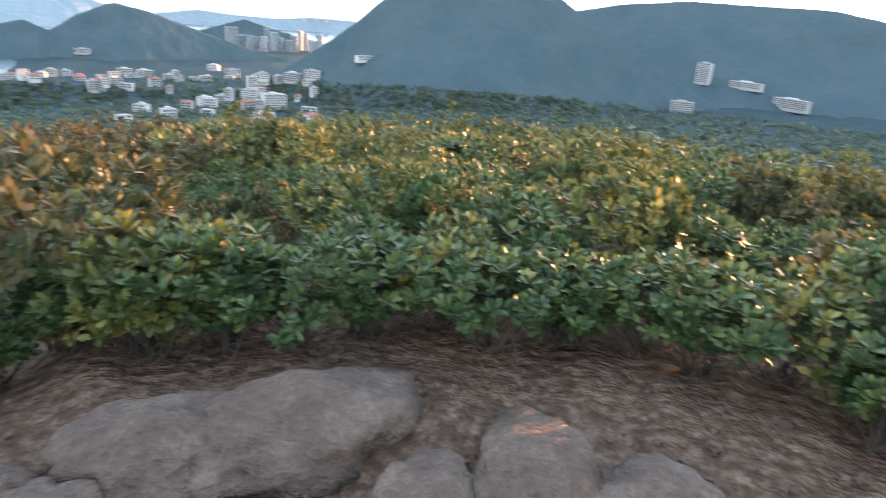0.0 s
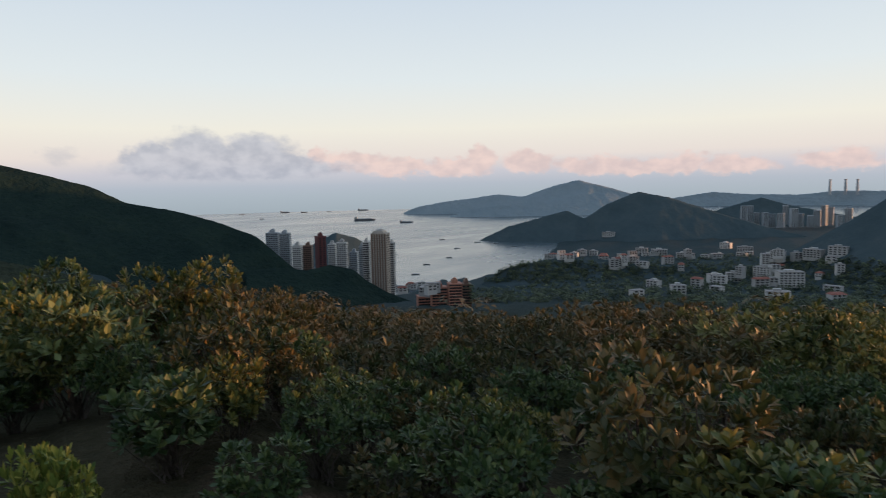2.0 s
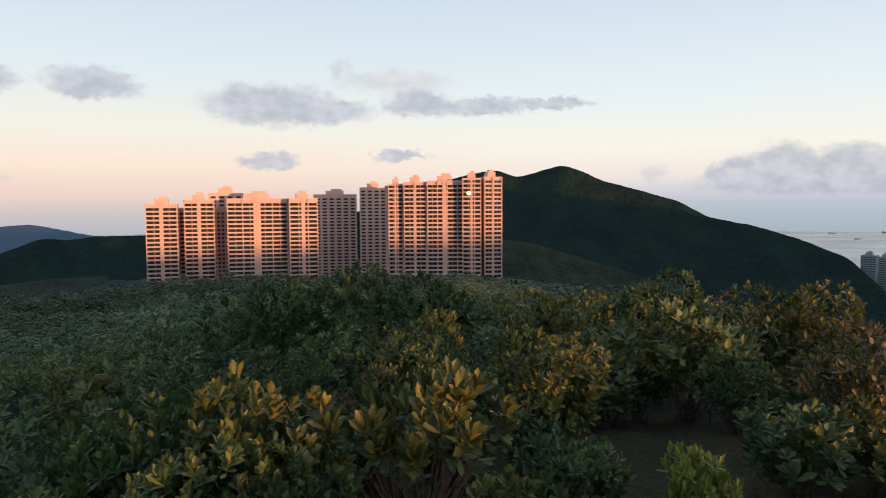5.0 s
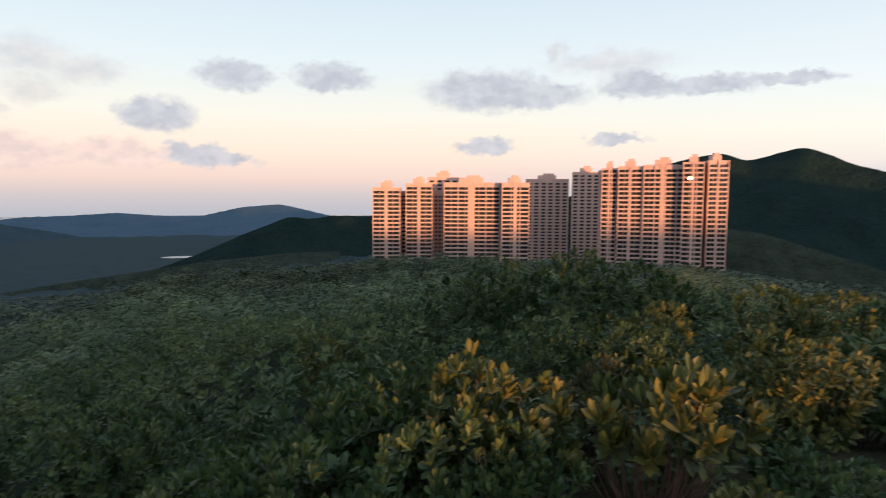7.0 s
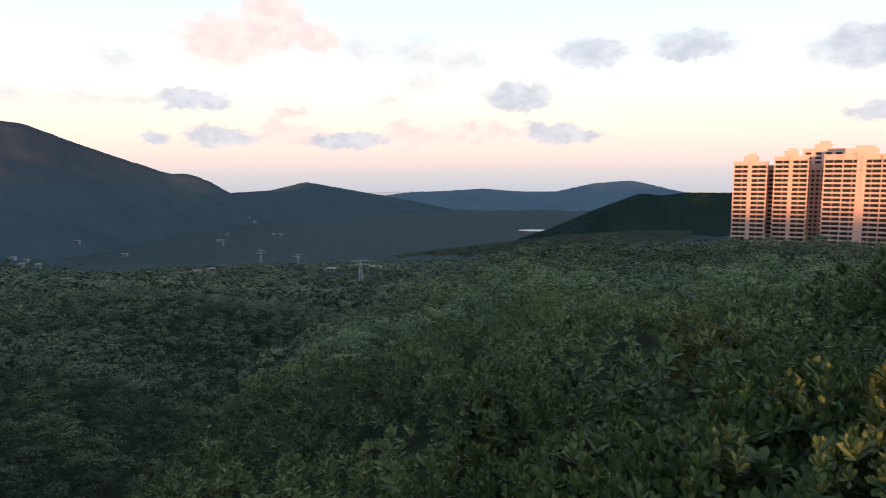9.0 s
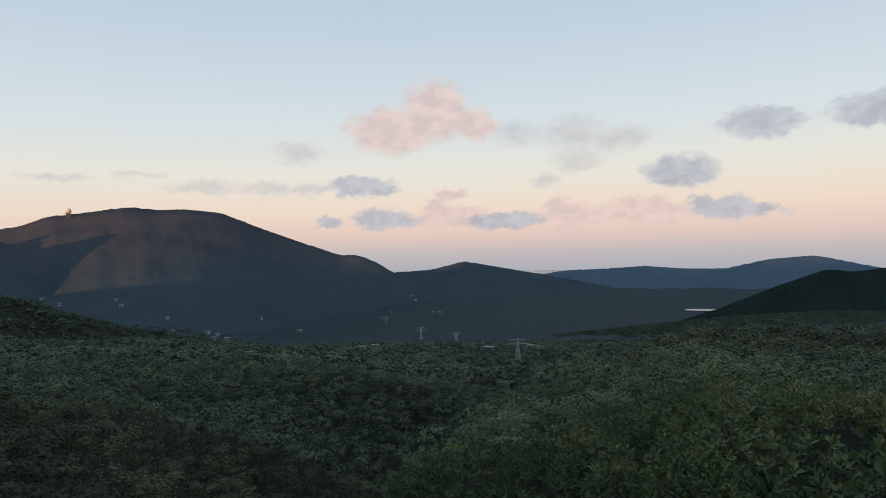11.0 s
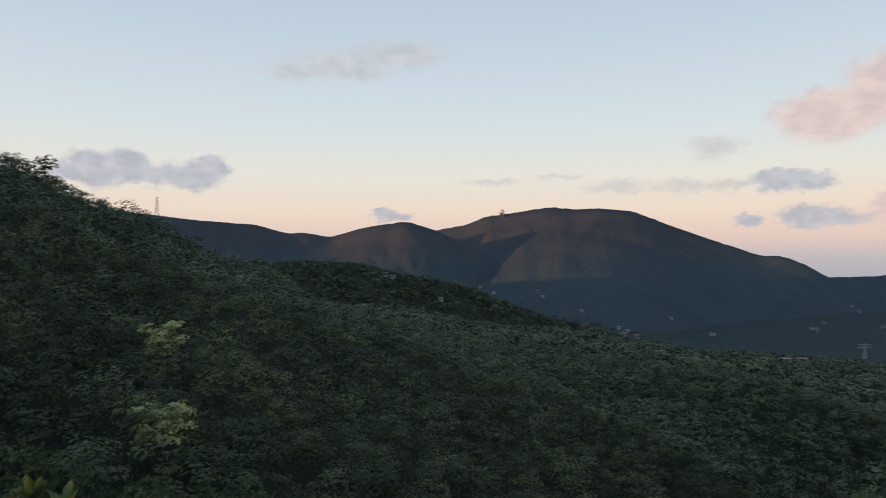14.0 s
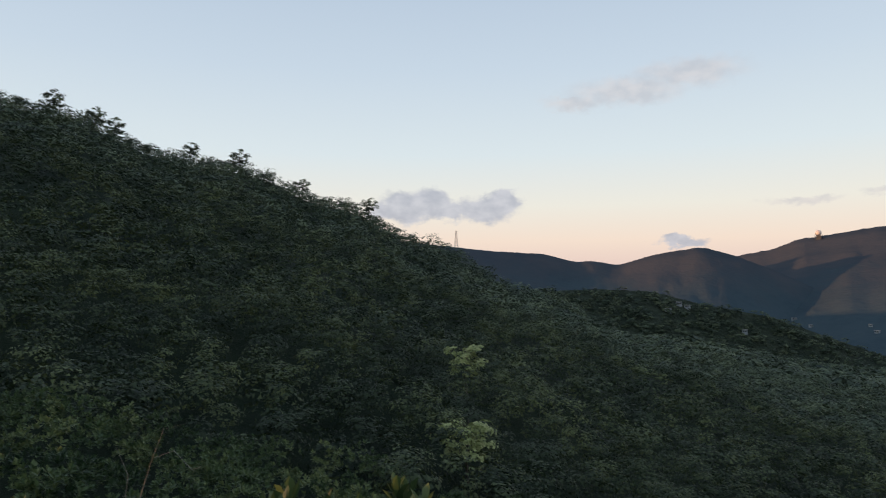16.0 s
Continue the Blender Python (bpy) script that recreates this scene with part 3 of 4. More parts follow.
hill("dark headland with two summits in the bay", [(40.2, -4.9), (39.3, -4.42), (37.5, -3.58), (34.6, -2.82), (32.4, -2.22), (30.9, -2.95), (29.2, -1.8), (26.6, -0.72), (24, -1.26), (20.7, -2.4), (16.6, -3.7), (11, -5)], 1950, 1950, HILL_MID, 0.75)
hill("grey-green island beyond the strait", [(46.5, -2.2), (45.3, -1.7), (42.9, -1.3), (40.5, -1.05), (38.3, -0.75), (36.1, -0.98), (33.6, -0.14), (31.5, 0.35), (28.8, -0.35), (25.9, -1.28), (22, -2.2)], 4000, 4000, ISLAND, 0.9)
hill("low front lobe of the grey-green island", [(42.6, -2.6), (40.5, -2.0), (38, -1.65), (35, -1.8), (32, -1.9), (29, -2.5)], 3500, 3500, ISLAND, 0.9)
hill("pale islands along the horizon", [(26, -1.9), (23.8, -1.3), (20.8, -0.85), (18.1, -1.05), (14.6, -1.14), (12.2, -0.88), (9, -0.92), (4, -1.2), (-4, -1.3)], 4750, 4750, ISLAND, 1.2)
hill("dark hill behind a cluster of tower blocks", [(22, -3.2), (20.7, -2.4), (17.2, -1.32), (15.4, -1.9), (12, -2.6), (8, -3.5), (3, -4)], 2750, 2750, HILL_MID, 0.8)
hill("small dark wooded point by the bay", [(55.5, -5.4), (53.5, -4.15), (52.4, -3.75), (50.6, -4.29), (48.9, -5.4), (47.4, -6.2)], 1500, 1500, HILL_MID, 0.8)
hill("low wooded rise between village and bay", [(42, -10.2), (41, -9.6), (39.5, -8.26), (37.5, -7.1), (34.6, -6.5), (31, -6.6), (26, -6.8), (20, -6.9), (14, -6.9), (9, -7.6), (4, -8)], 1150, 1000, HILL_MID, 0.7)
# out of view; added to cast its shadow over the valley and lower mountain
hill("wooded hill shoulder behind the viewpoint", [(232, 7), (238, 10), (246, 12.2), (256, 15), (270, 18), (284, 18), (295, 14), (303, 6), (310, -1), (318, -5)], 560, 640, HILL_NEAR)
turns = np.linspace(0, 2 * math.pi, 65)[:-1]
pool = polar(131.0, 1490, -135.2)
ex, ey = polar(131.2 + 90, 1).xy - EYE.xy, polar(131.2, 1).xy - EYE.xy
rim = [(pool.x + ex.x * 36 * math.cos(a) + ey.x * 24 * math.sin(a), pool.y + ex.y * 36 * math.cos(a) + ey.y * 24 * math.sin(a), pool.z) for a in turns]
reservoir = new("reservoir", from_arrays("reservoir", np.array([tuple(pool)] + rim), np.array([(0, i + 1, (i + 1) % 64 + 1) for i in range(64)]), water.data.materials[0]))
tagged(reservoir, "pale reservoir glinting in the valley", "reservoir", kind="structure")
bpy.context.view_layer.update()


def stand(az, el):
    """The place on the land that shows at that azimuth and elevation from the knoll."""
    graph = bpy.context.evaluated_depsgraph_get()
    d = polar(az, math.cos(radians(el)), EYE.z + math.sin(radians(el))) - EYE
    hit, place, _, _, _, _ = scene.ray_cast(graph, EYE, d)
    return place if hit else polar(az, 1500, SEA)


# ---- buildings ----
def facade(root, x0, x1, y, z0, floors, storey, bays, style, wall, singly=False):
    """Rows of windows, with balconies or sills, on a front that faces -y. singly: each one a part of its own."""
    step = (x1 - x0) / bays
    if style == "balcony":
        glass = (step * 0.03, step * 0.97, y - 0.05, y + 0.2, 0.8, storey * 0.92)
        ledge = (step * 0.01, step * 0.99, y - 1.1, y - 0.06, -0.2, 0.9)
    else:
        glass = (step * 0.2, step * 0.8, y - 0.05, y + 0.2, 0.95, storey * 0.8)
        ledge = (step * 0.16, step * 0.84, y - 0.35, y - 0.06, 0.78, 0.93)
    if singly:
        pane, rail = Boxes().box(*glass).mesh("window", GLASS_DARK), Boxes().box(*ledge).mesh("ledge", wall)
        for i in range(bays):
            for k in range(floors):
                for what, me in (("window", pane), ("balcony" if style == "balcony" else "sill", rail)):
                    part(what, me, None, root).location = (x0 + step * i, 0, z0 + storey * k)
        return
    for i in range(bays):
        win, rail = Boxes(), Boxes()
        for k in range(floors):
            x, z = x0 + step * i, z0 + storey * k
            win.box(x + glass[0], x + glass[1], glass[2], glass[3], z + glass[4], z + glass[5])
            rail.box(x + ledge[0], x + ledge[1], ledge[2], ledge[3], z + ledge[4], z + ledge[5])
        tagged(part("glazing", win, GLASS_DARK, root), kind="stuff")
        tagged(part("ledge", rail, wall, root), kind="stuff")


def tower(name, label, category, az, r, width, depth, z0, z1, wall, bays=4, storey=3.0, style="window", spin=0.0, group="", hut=True, strips=None):
    root = new(name)
    root.matrix_world = Matrix.Translation(polar(az, r, z0)) @ pose(0, 0, 0, 0, 0, az + spin)
    h, w, d = z1 - z0, width / 2, depth / 2
    floors = max(1, int(h / storey))
    part("body", Boxes().box(-w, w, -d, d, 0, h), wall, root)
    part("parapet", Boxes().box(-w - 0.2, w + 0.2, -d - 0.2, d + 0.2, h - 0.4, h + 0.9), wall, root)
    facade(root, -w + 0.4, w - 0.4, -d, storey * 0.2, floors, storey, bays, style, wall, wall is PINK_WALL and hut)
    win = Boxes()
    cols = max(1, int(depth / 4.5))
    for i in range(cols):
        a = -d + depth * (i + 0.22) / cols
        for k in range(floors):
            win.box(a, a + depth / cols * 0.56, -0.08, 0.2, storey * (k + 0.5), storey * (k + 0.95))
    sidewin = tagged(part("side_glazing", win, GLASS_DARK, root), kind="stuff")
    sidewin.matrix_local = pose(w, 0, 0, 0, 0, 90)
    if hut:
        part("roof_hut", Boxes().box(-w * 0.45, w * 0.4, -d * 0.6, d * 0.5, h + 0.9, h + 0.9 + min(3.6, h * 0.06)), wall, root)
        part("water_tank", Boxes().box(-w * 0.2, w * 0.3, -d * 0.3, d * 0.3, h + 0.9 + min(3.6, h * 0.06), h + 0.9 + min(5.4, h * 0.09)), wall, root)
    for x in strips or ():
        part("wall_strip", Boxes().box(x * w - w * 0.07, x * w + w * 0.07, -d - 0.5, -d + 0.3, 0, h), BROWN_WALL, root)
    return tagged(root, label, category, group)


def elevation(r, el):
    return EYE.z + r * math.tan(radians(el))


# the pink estate on the far shoulder: left and right azimuth, distance, elevation of the roof, style, bays
ESTATE = [
    (115.1, 112.75, 505, 0.4, "balcony", 4), (112.3, 110.0, 512, 0.75, "balcony", 4), (110.4, 107.7, 540, 1.3, "window", 4), (108.95, 104.15, 500, 0.85, "balcony", 8),
    (104.05, 101.7, 492, 0.85, "balcony", 3), (101.9, 98.3, 640, 1.2, "window", 6), (98.0, 95.7, 600, 1.78, "window", 4), (95.55, 94.3, 484, 2.05, "balcony", 3),
    (94.2, 92.25, 480, 2.2, "balcony", 4), (92.15, 89.1, 478, 2.3, "balcony", 7), (89.1, 87.5, 472, 2.5, "balcony", 3), (87.5, 85.95, 480, 2.6, "balcony", 4),
]
for n, (l, rgt, r, el, style, bays) in enumerate(ESTATE):
    w = r * radians(l - rgt)
    spin = {11: 12.0, 4: 4.0, 0: -3.0}.get(n, 0.0)
    block = tower("apartment_block", "pink apartment tower block with stacked balconies in low sun" if style == "balcony" else "pinkish apartment tower block with small windows",
                  "building", (l + rgt) / 2, r, w, 22.0, -70.0, elevation(r, el), PINK_WALL, bays, 3.05, style, spin, "tower blocks of the pink estate")
    if style == "balcony":
        for i in range(0, bays + 1, 2):
            x = -w / 2 + 0.4 + (w - 0.8) * i / bays
            part("pier", Boxes().box(x - 0.3, x + 0.3, -12.25, -11.03, 0, elevation(r, el) + 70.3), PINK_WALL, block)
        top = elevation(r, el) + 70
        part("service_shaft", Boxes().box(-w * 0.07, w * 0.05, -11.6, -10.0, 0, top + 1.6), PINK_WALL, block)
for l, rgt, r in ((112.8, 110.2, 525), (110.2, 108.8, 522), (95.8, 92, 500), (92.4, 86.4, 498)):
    tower("link_block", "recessed pink link block between apartment towers", "building", (l + rgt) / 2, r, r * radians(l - rgt), 16, -70, elevation(r, 0.1 if l > 100 else 1.9), PINK_WALL, 4, 3.05, "window", 0, "tower blocks of the pink estate", False)
# a pane that throws the low sun back at the knoll
glint = new("window_pane", from_arrays("window_pane", np.array([(-1.0, 0, -0.8), (1.0, 0, -0.8), (1.0, 0, 0.8), (-1.0, 0, 0.8)]), np.array([(0, 1, 2, 3)]), material("mirror_glass", [(0.9, 0.6, 0.3), (0.95, 0.65, 0.35)], 1, 0.06, 0.0, 2, metal=1.0)))
place = polar(88.55, 457.5, elevation(457.5, 1.35))
half = ((EYE - place).normalized() + sun_way).normalized()
glint.matrix_world = Matrix.Translation(place) @ half.to_track_quat("-Y", "Z").to_matrix().to_4x4()
tagged(glint, "open window pane flashing back the low sun", "window")

# high-rises by the bay
bay = "high-rise blocks by the bay"
tower("high_rise", "tall cream residential tower with brown strips and a stepped top", "building", 48.6, 900, 22, 17, -152, elevation(900, -3.95), CREAM_WALL, 6, 3.1, "window", -18, bay, True, (-0.84, -0.5, -0.17, 0.17, 0.5, 0.84))
crown = new("tower_crown")
crown.matrix_world = Matrix.Translation(polar(48.65, 900, elevation(900, -3.95) + 0.9)) @ pose(0, 0, 0, 0, 0, 30)
part("drum", Boxes().box(-8, 8, -8, 8, 0, 3.0, 1.0), CREAM_WALL, crown)
part("cap", Boxes().box(-5, 5, -5, 5, 3.0, 5.5, 2.0), PALE_WALL, crown, "white domed cap")
part("spike", Boxes().bar((0, 0, 5.4), (0, 0, 9.5), 0.9, 0.2), PALE_WALL, crown)
tagged(crown, "white stepped cap on the cream tower's roof", "roof crown")
tower("high_rise", "pale residential tower beside the cream tower", "building", 49.8, 935, 9, 16, -152, elevation(935, -4.65), PALE_WALL, 4, 3.1, "balcony", -10, bay)
tower("high_rise", "pale slim residential tower beside the cream tower", "building", 47.6, 940, 7, 14, -152, elevation(940, -4.8), PALE_WALL, 3, 3.1, "balcony", -10, bay)
tower("high_rise", "dark red high-rise block with blank end walls", "building", 53.75, 960, 12, 13, -158, elevation(960, -4.05), RED_WALL, 2, 3.1, "window", 22, bay)
for az, r, w, el, wall, b in ((57.7, 1060, 18, -3.6, GREY_WALL, 5), (56.7, 1080, 17, -3.7, GREY_WALL, 5), (55.7, 1040, 13, -4.75, PALE_WALL, 4), (54.8, 1050, 13, -4.8, BROWN_WALL, 4),
                              (52.75, 1070, 12, -4.75, PALE_WALL, 4), (51.9, 1040, 15, -4.65, PALE_WALL, 4), (50.9, 1080, 12, -5.5, GREY_WALL, 4), (50.2, 1060, 7, -5.0, GREY_WALL, 3)):
    tower("high_rise", "grey and white residential block among others by the bay", "building", az, r, w, 16, -162, elevation(r, el), wall, b, 3.1, "window", -12, bay)
for az, r, w, el, wall in ((43.6, 700, 17, -8.75, BRICK_WALL), (42.2, 690, 14, -8.45, BRICK_WALL), (41.2, 700, 10, -8.5, BROWN_WALL), (44.9, 715, 15, -9.5, BRICK_WALL)):
    tower("brick_block", "orange brick apartment block with flat roof on the slope", "building", az, r, w, 16, -172, elevation(r, el), wall, 4, 3.1, "balcony", 8, "orange brick blocks")

# chimneys on the far island
for az in (12.6, 11.6, 10.85):
    chimney = new("chimney")
    chimney.matrix_world = Matrix.Translation(polar(az, 4700, elevation(4700, -1.15)))
    part("shaft", Boxes().bar((0, 0, -6), (0, 0, 92), 15, 10), GREY_WALL, chimney)
    part("collar", Boxes().box(-6.5, 6.5, -6.5, 6.5, 88, 91), DARK_STEEL, chimney)
    tagged(chimney, "tall grey power station chimney on a far island", "chimney", "far chimneys")

# far cluster of towers behind the headland
random.seed(5)
for i in range(16):
    az = 18.4 - i * 0.5 + random.uniform(-0.12, 0.12)
    r = random.uniform(2350, 2550)
    tower("high_rise", "distant pale tower block in haze", "building", az, r, random.uniform(14, 21), 18, -150, elevation(r, random.uniform(-2.75, -1.95) - max(0, 0.1 * (i - 12))), GREY_WALL, 3, 3.4, "window", random.uniform(-25, 25), "distant tower cluster", False)


def house(az, el, w, d, floors, wall, roof_red=False, label="white flat-roofed house among trees on the slope", group="scattered village houses"):
    foot = stand(az, el)
    root = new("house")
    root.matrix_world = Matrix.Translation(foot) @ pose(0, 0, 0, 0, 0, az + random.uniform(-35, 35))
    h = floors * 3.1
    part("body", Boxes().box(-w / 2, w / 2, -d / 2, d / 2, -4, h), wall, root)
    if roof_red:
        part("roof", Boxes().box(-w / 2 - 0.5, w / 2 + 0.5, -d / 2 - 0.5, d / 2 + 0.5, h, h + 2.2, min(w, d) * 0.3), TILE_RED, root, "red pitched roof")
    else:
        part("roof", Boxes().box(-w / 2 - 0.4, w / 2 + 0.4, -d / 2 - 0.4, d / 2 + 0.4, h, h + 0.6), ROOF_GREY, root)
        if floors > 2:
            part("roof_hut", Boxes().box(-w * 0.2, w * 0.15, -d * 0.2, d * 0.3, h + 0.6, h + 2.8), wall, root)
    facade(root, -w / 2 + 0.5, w / 2 - 0.5, -d / 2, 0.2, floors, 3.1, max(2, int(w / 5)), "window", wall)
    return tagged(root, label, "house", group)


# tree places on the village slope and on the spur across the valley, before the houses stand
random.seed(31)
WOODS = [tuple(stand(random.uniform(-36, 41), random.uniform(-10.2, -6.0))) for _ in range(5200)]
SPUR = [tuple(stand(az, el)) for az, el in [(random.uniform(168, 222), random.uniform(-7.5, -0.9)) for _ in range(2600)]]
random.seed(11)
for az, el, w, d, fl in ((28.9, -4.4, 34, 14, 3), (33.8, -6.35, 26, 12, 3), (32.6, -6.4, 28, 12, 3), (26.2, -5.95, 24, 12, 4), (24.8, -6.05, 30, 14, 4), (22.9, -6.2, 26, 12, 3), (19.7, -5.4, 22, 12, 4), (18.3, -5.6, 30, 12, 3),
                         (16.5, -6.7, 26, 16, 6), (15.1, -8.4, 30, 16, 7), (13.5, -5.95, 26, 14, 4), (11.9, -5.7, 24, 12, 4), (16.9, -7.6, 26, 14, 5), (20.5, -8.2, 18, 12, 4), (23.3, -9.1, 16, 12, 3), (25.2, -8.7, 16, 12, 3),
                         (26.6, -9.4, 14, 10, 2), (7.6, -3.95, 30, 10, 2), (19.1, -8.0, 20, 12, 4), (15.9, -9.35, 22, 12, 3), (-20, -3.6, 24, 16, 11), (-23.2, -3.7, 60, 14, 3), (-18.8, -6.0, 34, 14, 5), (-26.6, -4.9, 60, 16, 5)):
    house(az, el, w, d, fl, PALE_WALL, label="white apartment house among trees below the hill", group="white houses below the pointed hill")
for i in range(52):
    az = random.uniform(11.5, 34)
    el = -5.85 - 0.05 * random.random() - (0.35 * random.random() if i % 2 else random.uniform(1.0, 3.2) * (1 if az < 24 else 0.4))
    house(az, el, random.uniform(9, 20), random.uniform(8, 12), random.choice((2, 2, 3, 4)), PALE_WALL, i % 4 == 0, "small pale house among trees below the hill", "white houses below the pointed hill")
for i in range(12):
    house(random.uniform(44, 47.4), random.uniform(-9.3, -8.6), random.uniform(8, 16), 8, 2, PALE_WALL, i % 5 == 0, "small white beach house by the bay", "beach houses")
for az, el in ((192.4, -1.95), (193.2, -2.5), (191.7, -2.2), (182.9, -3.5), (184.0, -3.0), (179.1, -3.35), (178.7, -3.8), (172.4, -6.35), (171.6, -6.6), (170.9, -7.0), (171.9, -6.9), (155.4, -3.95), (155.0, -4.3), (153.5, -5.4), (152.9, -5.45),
               (157.9, -5.8), (157.2, -5.3), (161.2, -8.5), (159.7, -8.4), (158.6, -8.3), (148.7, -8.7), (144.2, -8.7), (145.1, -8.6), (151.5, -7.6), (175.4, -5.0), (168.2, -5.4), (187.5, -4.1), (165, -6.6)):
    house(az, el, random.uniform(4, 9), random.uniform(4, 6), 1, GREY_WALL, False, "small grey house among trees in the valley")

# ---- masts, dome and ships ----
def pylon(az, el, height, arms):
    """A lattice mast: four legs, rungs with crossed braces, and arms."""
    foot = stand(az, el)
    root = new("power_pylon")
    root.matrix_world = Matrix.Translation(foot) @ pose(0, 0, 0, 0, 0, az + 12)
    a, b, k = height * 0.10, height * 0.022, height * 0.011
    for i, j in ((-1, -1), (1, -1), (1, 1), (-1, 1)):
        part("leg", Boxes().bar((i * a, j * a, -2), (i * b, j * b, height * 0.97), k * 1.3, k), STEEL, root)
    brace = Boxes()
    levels = [height * f for f in (0.0, 0.2, 0.38, 0.54, 0.68, 0.8, 0.9, 0.97)]
    for z0, z1 in zip(levels, levels[1:]):
        w0, w1 = a + (b - a) * z0 / height, a + (b - a) * z1 / height
        for s in (-1, 1):
            brace.bar((-w0, s * w0, z0), (w1, s * w1, z1), k * 0.7).bar((w0, s * w0, z0), (-w1, s * w1, z1), k * 0.7)
            brace.bar((s * w0, -w0, z0), (s * w1, w1, z1), k * 0.7).bar((-w1, s * w1, z1), (w1, s * w1, z1), k * 0.7)
    part("bracing", brace, STEEL, root)
    for z, w in arms:
        part("cross_arm", Boxes().bar((-w, 0, z), (w, 0, z), k * 1.6).bar((-w, 0, z), (0, 0, z + height * 0.05), k).bar((w, 0, z), (0, 0, z + height * 0.05), k), STEEL, root)
    return tagged(root, "grey lattice steel power pylon in the wooded valley", "pylon", "power pylons")


pylon(146.2, -9.6, 18, [(13, 9), (16, 7)])
pylon(154.6, -7.7, 18, [(13, 8), (16, 6)])
pylon(151.5, -7.9, 12, [(9, 7), (11, 5)])
pylon(157.6, -6.2, 13, [(9, 6), (12, 5)])
mast = pylon(210.9, 3.0, 34, [(27, 2.4), (31, 2.0)])
mast.matrix_world = Matrix.Translation(polar(210.9, 1363, elevation(1363, 3.1))) @ pose(0, 0, 0, 0, 0, 200)
tagged(mast, "tall slim lattice mast on the ridge line", "mast")

spot = stand(182.2, 3.15)
dome = new("radar_dome")
dome.matrix_world = Matrix.Translation((spot.x, spot.y, elevation((spot - EYE).length, 3.36))) @ pose(0, 0, 0, 0, 0, 182)
part("drum", Boxes().box(-5.5, 5.5, -5.5, 5.5, -10, 4), DARK_STEEL, dome)
bm = bmesh.new()
bmesh.ops.create_icosphere(bm, subdivisions=3, radius=7.0, matrix=Matrix.Translation((0, 0, 9.0)))
me = bpy.data.meshes.new("radome")
bm.to_mesh(me)
bm.free()
me.materials.append(DOME)
part("radome", me, DOME, dome, "pale faceted ball")
part("lattice_leg", Boxes().bar((-9, 0, -8), (-7, 0, 7), 0.7), DARK_STEEL, dome)
part("lattice_leg", Boxes().bar((9, 0, -8), (7, 0, 7), 0.7), DARK_STEEL, dome)
tagged(dome, "pale radar dome on a dark base at the summit", "radar dome")


def ship(az, el, length, label):
    r = min(4900, (EYE.z - SEA) / math.tan(radians(-el)))
    root = new("cargo_ship")
    root.matrix_world = Matrix.Translation(polar(az, r, SEA)) @ pose(0, 0, 0, 0, 0, az + random.uniform(-14, 14))
    h = length * 0.07
    hull = Boxes().box(-length * 0.46, length * 0.42, -length * 0.07, length * 0.07, -1, h)
    hull.bar((length * 0.40, 0, h * 0.45), (length * 0.5, 0, h * 0.75), h * 1.2, h * 0.3)
    part("hull", hull, HULL, root)
    part("bridge", Boxes().box(-length * 0.42, -length * 0.32, -length * 0.06, length * 0.06, h, h * 2.6), PALE_WALL, root, "pale bridge house")
    part("funnel", Boxes().box(-length * 0.46, -length * 0.43, -length * 0.02, length * 0.02, h, h * 2.3), HULL, root)
    part("deck_load", Boxes().box(-length * 0.28, length * 0.34, -length * 0.06, length * 0.06, h, h * 1.45), GREY_WALL, root)
    for x in (-0.1, 0.2):
        part("derrick", Boxes().bar((length * x, 0, h), (length * x, 0, h * 2.4), h * 0.15), HULL, root)
    return tagged(root, label, "ship", "ships at anchor")


for az, el, length in ((49.9, -2.78, 110), (46.3, -3.04, 65), (56.6, -1.92, 70), (55.0, -1.95, 50), (50.0, -1.9, 80), (60.1, -2.0, 40), (52.9, -1.95, 35), (58.5, -2.4, 30)):
    ship(az, el, length, "dark cargo ship at anchor in the bay")
for az, el in ((44.6, -6.76), (41.9, -5.4), (40.1, -4.9), (47.5, -5.8), (43.2, -4.6), (45.6, -7.6), (38.5, -5.0), (36.9, -5.3), (42.6, -6.2)):
    ship(az, el, random.uniform(12, 20), "small dark boat moored in the bay")


# ---- vegetation ----
rng = np.random.default_rng(4)


def unit(v):
    return v / np.maximum(np.linalg.norm(v, axis=-1, keepdims=True), 1e-6)


def leaf_faces(base, way_out, length, width, corners=4, face=None):
    """Leaves, one face each: blunt with six corners near by, folded with four, flat with three far off."""
    n = len(base)
    side = unit(np.cross(way_out, np.array([0, 0, 1.0]) + rng.normal(size=(n, 3)) * 0.45)) if face is None else unit(np.cross(way_out, face))
    up = np.cross(side, way_out)
    length, width = np.asarray(length)[:, None], np.asarray(width)[:, None]
    if corners == 3:
        ring = [base + side * width, base + way_out * length, base - side * width]
    elif corners == 4:
        mid = base + way_out * length * 0.6 + up * width * 0.3
        ring = [base, mid + side * width, base + way_out * length, mid - side * width]
    else:
        low, high = base + way_out * length * 0.38 + up * width * 0.15, base + way_out * length * 0.76 + up * width * 0.3
        ring = [base, low + side * width * 0.7, high + side * width, base + way_out * length, high - side * width, low - side * width * 0.7]
    return np.stack(ring, 1).reshape(-1, 3), np.arange(n * len(ring)).reshape(n, len(ring))


